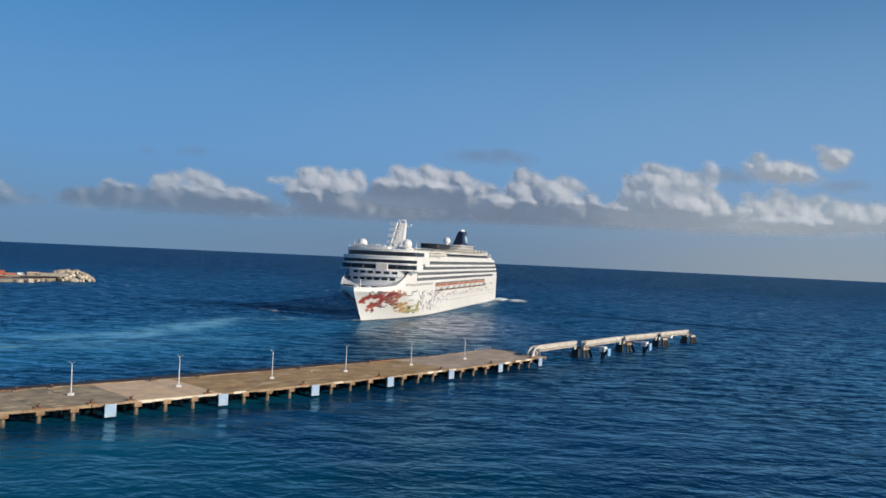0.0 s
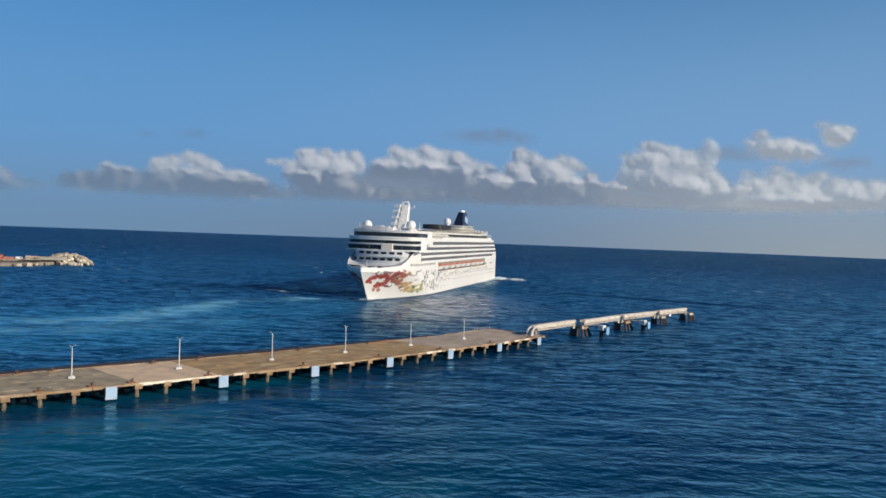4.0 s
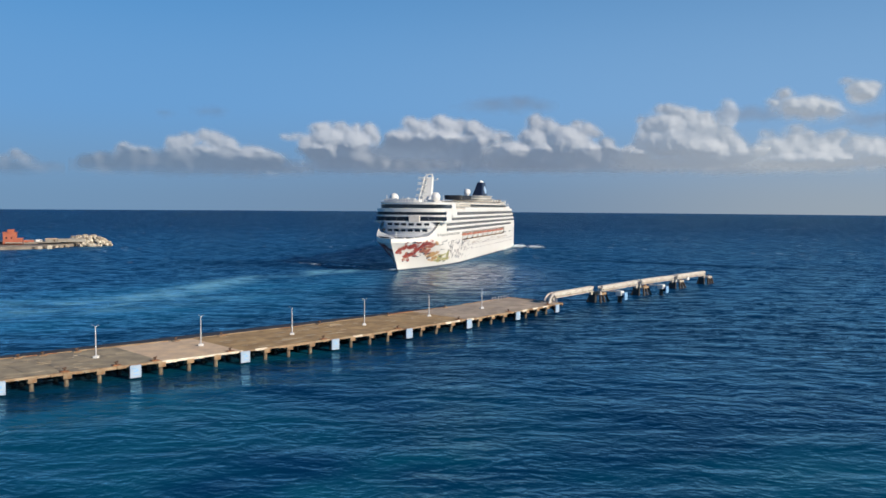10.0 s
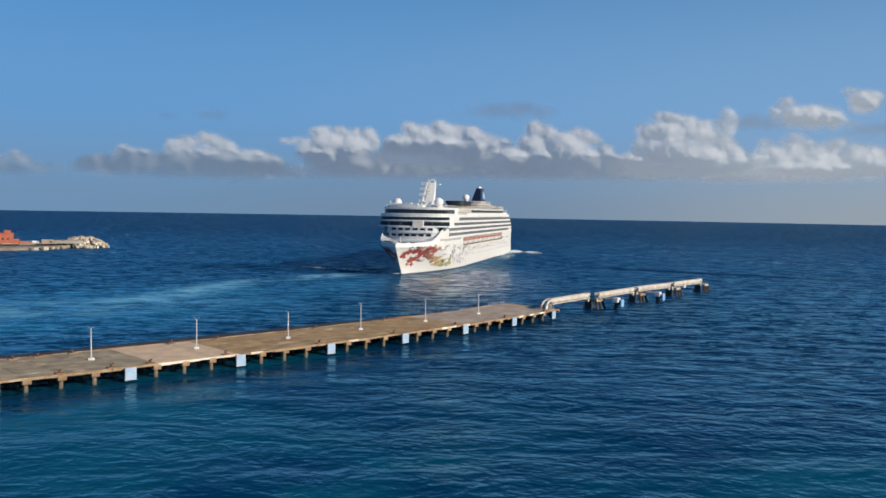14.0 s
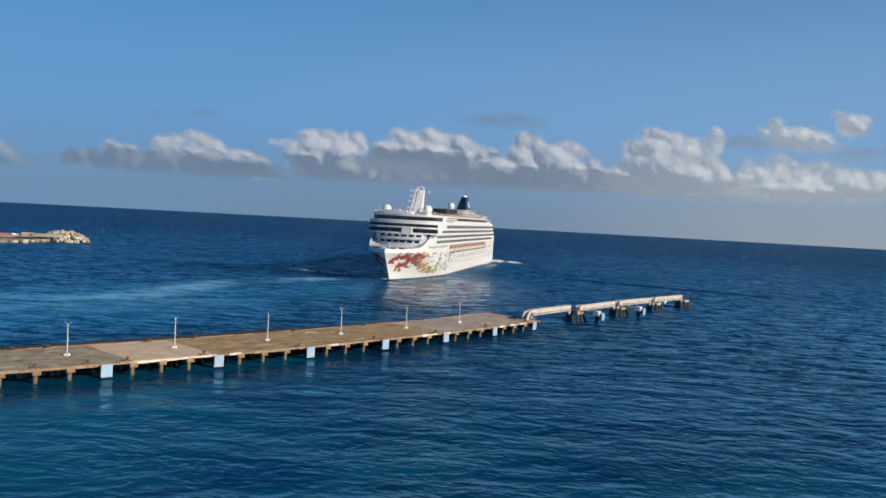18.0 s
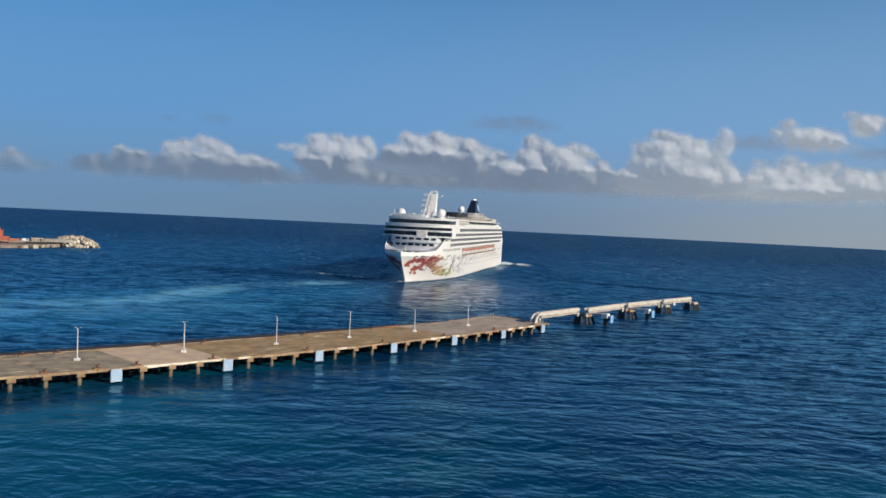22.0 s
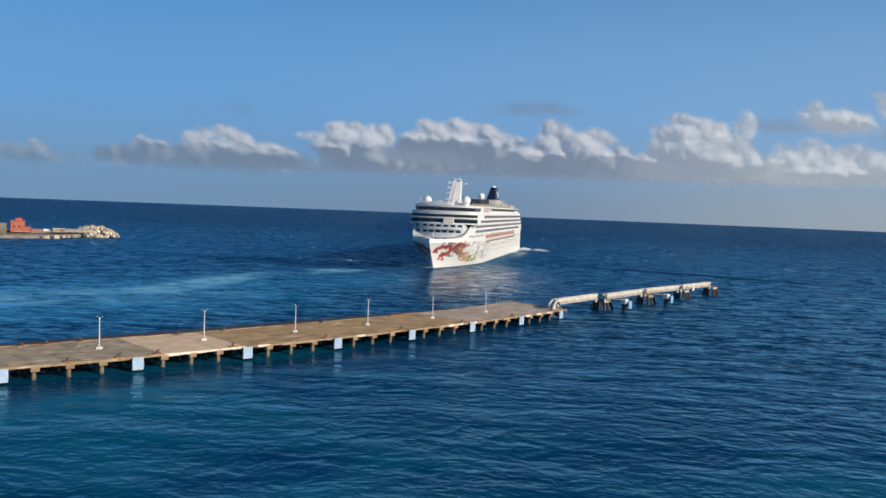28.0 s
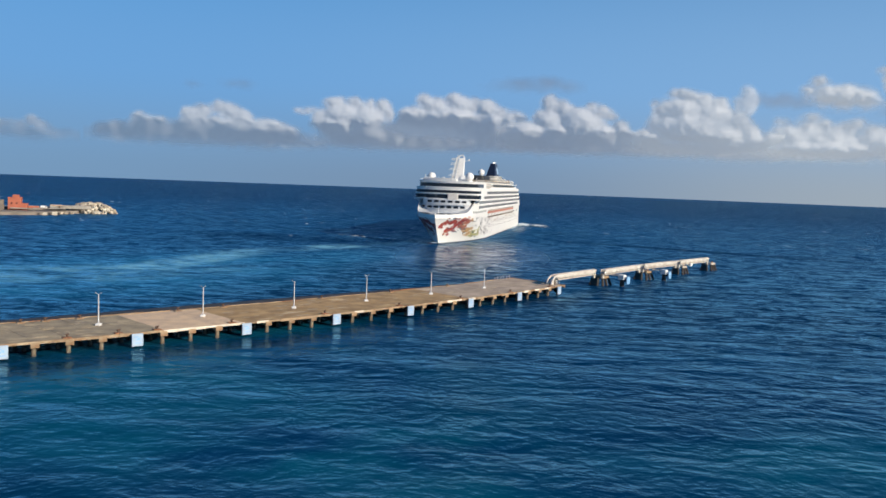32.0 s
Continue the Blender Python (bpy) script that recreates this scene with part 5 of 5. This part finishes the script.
    # upper decks amidships
    tiers = [("pool_house", 70, 30, 14.5, 6, 31.4, 34.4), ("sun_deck_house", 56, -82, 13.2, 5, 34.4, 36.4), ("upper_house", -24, -66, 10.5, 6, 36.4, 38.6), ("funnel_house", -52, -84, 6.0, 5, 38.6, 40.8)]
    for name, f, bk, h, nose, z0, z1 in tiers:
        part(name, Build().prism(outline(f, bk, h, nose), z0, z1), M_PALETRUSS, s, "cream deck house")
        part("tier_glass", Build().prism(outline(f + 0.06, bk + 3, h + 0.06, nose), z0 + 0.6, z0 + 1.6), M_RECESS, s, "tinted deck house windows")
        part("tier_edge", Build().prism(outline(f + 0.9, bk - 0.9, h + 0.9, nose), z1 - 0.12, z1 + 0.1), M_TEAK if name == "sun_deck_house" else M_WHITE, s)
    part("dark_canopy", Build().prism(outline(17, -11, 6.2, 3), 37.4, 40.2), M_BLACKROOF, s, "long black canopy roof")
    for x in (-9, 0, 9):
        for y in (-5, 5):
            part("canopy_post", Build().rod((x, y, 36.4), (x, y, 37.5), 0.2, 0.2, 6), M_WHITE, s)
    for side in (1, -1):
        part("pool_wall", Build().box(-28, side * 12.4, 31.5, 164, 0.5, 3.0), M_RECESS, s)
        part("sun_deck_edge", Build().box(-40, side * 14.2, 34.2, 136, 3.0, 0.3), M_WHITE, s)
        part("rail", Build().box(-40, side * 15.6, 35.3, 136, 0.08, 0.12), M_WHITE, s)
    for i in range(12):                                      # deck fittings on the sun deck
        part("deck_locker", Build().box(-110 + 5.5 * i, rng.choice((-8.5, 8.6)), 36.5, 2.2, 1.6, rng.uniform(0.9, 2.0), 0, 0.1), rng.choice((M_WHITE, M_TEAK)), s)
    part("aft_terrace", Build().prism([(-124, -13), (-104, -13.5), (-104, 13.5), (-124, 13)], 31.4, 33.2), M_WHITE, s)
    part("aft_lounge", Build().prism(outline(-84, -112, 11.5, 4), 33.2, 36.2), M_PALETRUSS, s, "cream deck house")
    part("lounge_glass", Build().prism(outline(-83.9, -108, 11.56, 4), 34.0, 35.2), M_RECESS, s, "tinted lounge windows")
    part("lounge_roof", Build().prism(outline(-83, -113, 12.3, 4), 36.2, 36.5), M_WHITE, s)
    for i in range(14):
        part("rail_post", Build().rod((-86 - 2 * i, 12.0, 36.5), (-86 - 2 * i, 12.0, 37.6), 0.08, 0.08, 5), M_WHITE, s)
    part("rail", Build().box(-99, 12.0, 37.5, 27, 0.1, 0.12), M_WHITE, s)
    part("aft_canopy", Build().prism([(-120, -11), (-106, -11.5), (-106, 11.5), (-120, 11)], 34.6, 35.0), M_SHIPGREY, s)
    for x in (-118, -108):
        for y in (-10, 10):
            part("canopy_post", Build().rod((x, y, 33.2), (x, y, 34.6), 0.15, 0.15, 6), M_WHITE, s)
    # funnel
    b = Build()
    ring0 = [(-58, -3.4), (-60, -4), (-77, -4), (-80, -3), (-80, 3), (-77, 4), (-60, 4), (-58, 3.4)]
    ring1 = [(-68, -1.6), (-69.5, -2), (-78.5, -2), (-80, -1.5), (-80, 1.5), (-78.5, 2), (-69.5, 2), (-68, 1.6)]
    b.add([(*p, 40.6) for p in ring0] + [(*p, 51.0) for p in ring1], [(i, 8 + i, 8 + (i + 1) % 8, (i + 1) % 8) for i in range(8)] + [tuple(range(8, 16))[::-1]])
    fun = part("funnel", b, M_NAVY, s, "dark navy raked funnel")
    e = Build().add([(-73.5 + 4.2 * math.cos(t), 3.14 - 0.19 * 2.9 * math.sin(t), 45.4 + 2.9 * math.sin(t)) for t in [2 * math.pi * i / 14 for i in range(14)]], [tuple(range(14))])
    part("emblem", e, M_EMBLEM, fun, "pale blue emblem panel")
    for x in (-70.5, -73, -75.5, -78):
        part("exhaust_pipe", Build().rod((x, 0, 50.5), (x - 0.5, 0, 52.2), 0.7, 0.6, 10), M_WHITE, fun, "white exhaust pipe")
    # mast
    m = part("mast", Build().add([(86, -1.6, 35), (86, 3.4, 35), (81, 3.4, 35), (81, -1.6, 35), (79.4, -0.4, 49.6), (79.4, 2.9, 49.6), (76.6, 2.9, 49.6), (76.6, -0.4, 49.6)],
                                 [(0, 1, 5, 4), (1, 2, 6, 5), (2, 3, 7, 6), (3, 0, 4, 7), (4, 5, 6, 7)]), M_WHITE, s, "white raked radar mast")
    for x0, y0, x1, y1 in ((86, -3.6, 79.5, -1.6), (81, -3.6, 76.6, -1.6)):
        part("leg", Build().rod((x0, y0, 35), (x1, y1, 50.0), 0.55, 0.4, 8), M_WHITE, m)
    arch = [(78.0, 0.9 - 1.8 * math.cos(math.pi * i / 8), 49.6 + 1.7 * math.sin(math.pi * i / 8)) for i in range(9)]
    for p0, p1 in zip(arch, arch[1:]):
        part("arch", Build().rod(p0, p1, 0.38, 0.38, 8), M_WHITE, m)
    for i in range(7):
        z = 36.6 + 1.95 * i
        x = 86 - (z - 35) * 0.43
        part("cross_bar", Build().beam((x, -3.2, z + 0.3), (x, 1.2, z + 0.3), 0.35, 0.35), M_WHITE, m)
        part("brace", Build().rod((x, -3.0, z - 0.9), (x - 0.3, 1.0, z + 0.8), 0.16, 0.16, 6), M_WHITE, m)
    for z, w in ((38.4, 4.2), (42.0, 4.6), (45.2, 4.0), (48.2, 3.4)):
        x = 86 - (z - 35) * 0.43
        part("platform", Build().box(x + 0.8, -2.6 + (50 - z) * -0.06, z, 3.0, w, 0.25), M_WHITE, m)
        part("radar_bar", Build().box(x + 1.8, -3.0, z + 0.9, 0.4, w * 0.8, 0.35), M_WHITE, m)
        for dy in (-1.6, 0.0, 1.6):
            part("rail_post", Build().rod((x + 2.2, -2.7 + dy, z + 0.25), (x + 2.2, -2.7 + dy, z + 1.3), 0.09, 0.09, 5), M_WHITE, m)
    part("fairing", Build().add([(88, 1.5, 35), (88, 9.5, 35), (80, 9.5, 35), (80, 1.5, 35), (85, 3.0, 39.2), (85, 5.5, 38.4), (82, 5.5, 38.4), (82, 3.0, 39.2)],
                                [(0, 1, 5, 4), (1, 2, 6, 5), (2, 3, 7, 6), (3, 0, 4, 7), (4, 5, 6, 7)]), M_WHITE, m, "white sloping mast foot")
    for y in (-1.8, 1.8):
        part("antenna", Build().rod((76.5, y, 49.2), (75.8, y, 51.8), 0.28, 0.2, 6), M_WHITE, m)
    for x, y, z, r, foot in ((106.1, -11.6, 37.5, 2.5, 35.0), (97.0, 9.6, 38.1, 2.6, 35.0), (-58.0, -7.3, 43.6, 2.5, 38.4)):
        dome = part("radome", Build().ball(x, y, z, r, 18, 12), M_WHITE, s, "white radome ball")
        part("pedestal", Build().rod((x, y, foot), (x, y, z - r * 0.8), 1.3, 1.1, 10), M_WHITE, dome)
    for x, y, h in ((110, -14.5, 3.8), (104, -5, 2.6), (108, 0, 1.8), (102, 4, 2.4), (98, -9, 3.0), (92, 13, 2.6), (108, 7, 1.6), (-45, -3, 8.5), (66, 6, 5)):
        part("antenna", Build().rod((x, y, 34.9), (x, y, 35 + h), 0.16, 0.1, 6), M_WHITE, s)
    for side in (1, -1):
        part("roof_rail", Build().box(98, side * 16.8, 36.0, 28, 0.1, 0.12), M_WHITE, s)
    part("roof_rail", Build().box(117.2, 0, 36.0, 0.1, 20, 0.12), M_WHITE, s)
    for y in range(-10, 11, 2):
        part("rail_post", Build().rod((117.2, y, 35.1), (117.2, y, 36.05), 0.06, 0.06, 5), M_WHITE, s)
    for i in range(12):                                      # wind screens on the roof's forward edge
        y = -14.3 + 1.5 * i
        x = front_x(117.6, 16.4, 10.5, y)
        w = part("wind_screen", Build().box(x, y, 35.1, 0.1, 1.25, 1.5 + 0.25 * (i % 3)), M_HOUSEGREY, s, "pale wind screen panel")
        part("frame", Build().box(x + 0.08, y + 0.7, 35.1, 0.14, 0.14, 2.0), M_WHITE, w)
    for x, y, z, r in ((100, -1.5, 36.6, 0.7), (104, 3.2, 36.2, 0.6), (96, -6.5, 36.9, 0.8), (78, 5.6, 48.6, 0.55)):
        a = part("antenna_dome", Build().ball(x, y, z, r, 10, 8), M_WHITE, s, "small white antenna dome")
        part("stalk", Build().rod((x, y if z < 40 else 2.4, 35.0 if z < 40 else 47.6), (x, y, z - r * 0.7), 0.16, 0.14, 6), M_WHITE, a)
    for x, y, l, w, h in ((110, 1, 5, 7, 1.4), (103, -4, 4, 3, 1.9), (92, 6, 7, 5, 1.6), (90, -8, 7, 5, 1.2), (113, -12, 3, 3, 1.3)):
        part("roof_locker", Build().box(x, y, 35.0, l, w, h, 0, 0.15), M_WHITE, s)
    # windows under the balconies and along the hull
    for side in (1, -1):
        for i in range(14):
            x = 116 - 4.0 * i
            if x > 66:
                y = side * (half_beam(x, 16.4) + 0.06)
                part("side_window", Build().box(x, y, 16.9 if x < 112 else 17.2, 2.6, 0.12, 1.1), M_RECESS, s)
        for z, x0, x1, step in ((9.0, -118, 48, 4.4), (6.5, -118, 40, 4.4)):
            p = Build()
            for i in range(int((x1 - x0) / step)):
                x = x0 + step * i
                p.box(x, side * half_beam(x, z), z, 0.9, 0.14, 0.55)
            tagged(part("portholes", p, M_MAUVE, hull), kind="stuff")
    # painted bow art on both flanks
    red_petals = (
        (141.2, 10.2, 1.5, 1.19), (139.1, 12.3, 1.2, 0.77), (135.9, 12.3, 2.3, 1.36), (130.8, 10.7, 2.1, 1.19), (130.1, 12.8, 1.7, 1.02),
        (128.3, 13.7, 1.9, 0.85), (125.5, 14.1, 1.4, 1.36), (134.9, 7.6, 2, 1.02), (132.1, 8, 2.3, 0.93), (131.5, 5.2, 1.1, 0.51),
        (130.4, 9.4, 1.6, 0.77), (140.8, 14.1, 0.5, 0.51), (139.8, 11.6, 0.7, 0.51), (136.2, 13.7, 0.8, 0.6),
    )
    coral_petals = (
        (125.4, 9.8, 2.7, 0.93), (121.1, 9.7, 2.8, 1.02), (121.6, 12.1, 3.1, 1.1), (120.6, 8.2, 2.1, 0.68), (119.7, 12.6, 1.8, 0.6),
        (135.4, 5.7, 0.8, 0.68),
    )
    amber_petals = (
        (116.5, 7.1, 1.9, 1.19), (112.7, 7, 3.2, 1.02), (108.5, 5.2, 3.4, 1.02), (116.9, 13.5, 1.9, 0.85), (110.4, 7.9, 1.9, 0.68),
    )
    olive_petals = (
        (102.2, 4.6, 3.4, 1.1), (96, 3.9, 3.3, 0.77), (92.8, 6.3, 2.2, 1.36), (101.2, 6.3, 4.1, 0.51), (102.2, 3.1, 2.1, 0.43),
        (91.8, 4.2, 2.6, 0.68),
    )
    slate_strokes = (
        (126.9, 6.8, 2.4, 0.34), (124.8, 7.5, 0.5, 0.34), (102, 14, 4.9, 0.26), (106.3, 13.3, 1.4, 0.85), (97.4, 14.3, 1.4, 0.68),
        (109.4, 12.3, 5.6, 0.17), (104.6, 9.6, 4.6, 0.17),
    )
    slate_drops = (
        (85.7, 13.2, 0.88, 1.02), (82, 13.2, 0.96, 1.02), (89.6, 11.1, 1.2, 0.85), (83.3, 10.9, 1.28, 1.19), (88, 7.6, 0.8, 1.19),
        (83.1, 5.8, 0.8, 1.36), (78.5, 7.6, 0.96, 1.19), (74.4, 5.9, 0.96, 1.02), (67.1, 8.2, 0.96, 0.85), (69.8, 11.9, 0.96, 0.85),
        (61, 8.5, 1.04, 0.85), (58.3, 4.6, 0.96, 1.02), (51.5, 3.2, 0.64, 0.68), (42.8, 3.6, 0.72, 0.68), (67, 13.2, 0.96, 1.02),
    )
    mauve_dashes = (
        (54.4, 7.1, 1.7, 0.43), (47, 6.8, 1.4, 0.6), (39.1, 7.6, 1.4, 0.51), (32.1, 7.5, 1.9, 0.43), (-101.2, 9, 6.1, 0.17), (30.2, 10, 1.4, 0.43),
        (23.1, 10.3, 1.9, 0.43), (13.2, 10.2, 1.5, 0.34), (-2.6, 9.7, 2.2, 0.34), (-10.7, 10, 2.2, 0.43), (-20.8, 10.1, 3.5, 0.34),
    )
    art = [(M_RED, red_petals), (M_CORAL, coral_petals), (M_AMBER, amber_petals), (M_LIME, olive_petals), (M_INK, slate_strokes), (M_INK, slate_drops), (M_MAUVE, mauve_dashes)]
    for side in (1, -1):
        for m, marks in art:
            for x, z, rx, rz in marks:
                if m in (M_RED, M_CORAL, M_AMBER, M_LIME):
                    part("painted_petal", hull_mark(x, z, rx * 0.95, rz * 1.12, rng, side, 12), m, hull)
                    for _ in range(4):
                        a = rng.uniform(0, 6.28)
                        k = rng.choice((m, m, m, M_INK, M_CORAL if m is M_RED else M_AMBER))
                        part("painted_petal", hull_mark(x + rx * rng.uniform(1.1, 1.9) * math.cos(a), z + rz * rng.uniform(1.1, 1.7) * math.sin(a), rx * 0.5, rz * 0.5, rng, side), k, hull)
                else:
                    part("painted_mark", hull_mark(x, z, rx * (0.55 if rz > 0.5 else 1.0), rz * 0.9, rng, side), m, hull)
        for _ in range(130):                                 # fine drawn figures aft of the flowers
            x = rng.uniform(42, 94)
            z = rng.uniform(3.0, 14.0)
            if z > 6 + (x - 42) * 0.2 or x > 60:
                part("painted_mark", hull_mark(x, z, rng.uniform(0.2, 0.6), rng.uniform(0.3, 1.2), rng, side), rng.choice((M_INK, M_MAUVE, M_MAUVE)), hull)
        for _ in range(70):                                  # drawn border under the boats
            x = rng.uniform(-95, 58)
            part("painted_mark", hull_mark(x, rng.gauss(11.0, 0.7), rng.uniform(0.5, 1.6), rng.uniform(0.12, 0.5), rng, side), rng.choice((M_TAN, M_TAN, M_MAUVE)), hull)
        for x in (-87.7, -108.5):
            part("hull_opening", Build().box(x, side * (half_beam(x, 14) + 0.05), 13.4, 4.5, 0.14, 1.0), M_INK, s)
    return s


SHIP = cruise_ship()


def foam_material():
    m = bpy.data.materials.new("aerated_foam")
    m.use_nodes = True
    nt = m.node_tree
    nt.nodes.remove(nt.nodes["Principled BSDF"])
    k = Node(nt)
    obj = k.make("ShaderNodeTexCoord").outputs["Object"]
    att = nt.nodes.new("ShaderNodeAttribute")
    att.attribute_name = "froth"
    n = k.noise(k.stretch(obj, 0.10, 0.28, 20), 1.0, 5, 0.65)
    fac = k.span(k.math("ADD", att.outputs["Fac"], k.math("MULTIPLY", k.math("SUBTRACT", n, 0.5), 2.2)), 0.25, 1.1, 0.0, 0.85)
    white = k.make("ShaderNodeBsdfDiffuse", Color=(0.62, 0.74, 0.78, 1))
    out = nt.nodes.new("ShaderNodeMixShader")
    nt.links.new(fac, out.inputs[0])
    nt.links.new(k.make("ShaderNodeBsdfTransparent").outputs[0], out.inputs[1])
    nt.links.new(white.outputs[0], out.inputs[2])
    nt.links.new(out.outputs[0], nt.nodes["Material Output"].inputs["Surface"])
    return m


M_FROTH = foam_material()


def foam_patch(name, label, x, y, rx, ry, turn, heap=0.3, thick=1.0):
    """Churned water: a low heaped sheet, thick in the middle and fading out."""
    rng = random.Random(round(x * 7 + y))
    verts, froth, faces = [], [], []
    n, m = 28, 12
    c, s = math.cos(turn), math.sin(turn)
    for j in range(m + 1):
        r = j / m
        for i in range(n):
            a = 2 * math.pi * i / n
            u, v = rx * r * math.cos(a), ry * r * math.sin(a)
            verts.append((x + c * u - s * v, y + s * u + c * v, 0.42 + heap * (1 - r) * rng.uniform(0.3, 1.0)))
            froth.append(thick * (1 - r ** 1.3))
    faces = [(j * n + i, (j + 1) * n + i, (j + 1) * n + (i + 1) % n, j * n + (i + 1) % n) for j in range(m) for i in range(n)]
    me = bpy.data.meshes.new(name)
    me.from_pydata(verts, [], faces)
    me.attributes.new("froth", "FLOAT", "POINT").data.foreach_set("value", froth)
    me.materials.append(M_FROTH)
    return tagged(new(name, me), label, "foam", "ship wash", "stuff")


FOAM = [foam_patch("wake_foam", "white churned wash beside the ship's stern", -131, 19.5, 30, 9, 0.1, 2.2, 1.8),
        foam_patch("wake_foam", "pale wash trailing off the ship's quarter", -132, 33, 36, 11, 0.2, 0.9, 1.15),
        foam_patch("wake_foam", "thin foam line along the ship's after side", -88, 17.5, 60, 3.2, 0.0, 0.4, 0.95),
        foam_patch("wake_foam", "faint wash drifting off the ship's side", -60, 24, 80, 9, 0.05, 0.3, 0.6),
        foam_patch("bow_foam", "thin white foam at the ship's stem", 133, -2, 11, 5.5, 0.1, 0.6, 1.25),
        foam_patch("bow_foam", "pale streak of foam beside the bow", 118, -38, 46, 9, 1.2, 0.5, 0.8)]

# what moves --------------------------------------------------------------


def motions():
    path = [(t, pose(x, y, 0, 0, 0, a)) for t, x, y, a in (
        (0, 1.84, 521.12, 255.26), (1, 2.22, 523.82, 255.33), (2, 2.77, 526.57, 255.38), (3, 3.43, 529.37, 255.44),
        (3.5, 3.75, 530.88, 255.48), (5.5, 4.92, 537.25, 255.61), (6, 5.29, 538.82, 255.64), (7, 6.09, 541.86, 255.72),
        (8, 6.89, 544.50, 255.79), (9, 7.62, 546.61, 255.90), (10, 8.34, 548.44, 255.99), (11, 9.05, 550.14, 256.09),
        (12, 9.55, 551.75, 256.20), (13, 10.04, 552.97, 256.36), (14, 10.17, 553.94, 256.64), (14.5, 10.18, 554.41, 256.76),
        (16.5, 10.72, 556.49, 257.14), (17, 10.85, 557.14, 257.21), (18, 11.08, 558.73, 257.34), (19, 11.54, 560.63, 257.50),
        (20, 12.15, 562.65, 257.61), (21, 12.82, 564.75, 257.73), (22, 13.53, 566.82, 257.86), (23, 14.06, 568.78, 258.01),
        (24, 14.63, 570.46, 258.09), (25, 15.34, 572.14, 258.24), (25.5, 15.66, 573.01, 258.30), (27.5, 16.84, 576.83, 258.55),
        (28, 17.08, 577.86, 258.64), (29, 17.36, 580.09, 258.78), (30, 17.79, 582.39, 258.91), (31, 18.52, 584.66, 259.03),
        (32, 19.24, 587.19, 259.22),
    )]
    for ob in (SHIP, *FOAM):
        walk(ob, path)
    for ob, degrees in DRIFTS:
        walk(ob, [(0.0, pose(0, 0, 0)), (16.0, pose(0, 0, 0, 0, 0, -degrees / 2)), (32.0, pose(0, 0, 0, 0, 0, -degrees))])
    walk(WATER, [(0.0, pose(0, 0, 0)), (32.0, pose(-22, -62, 0))])


motions()
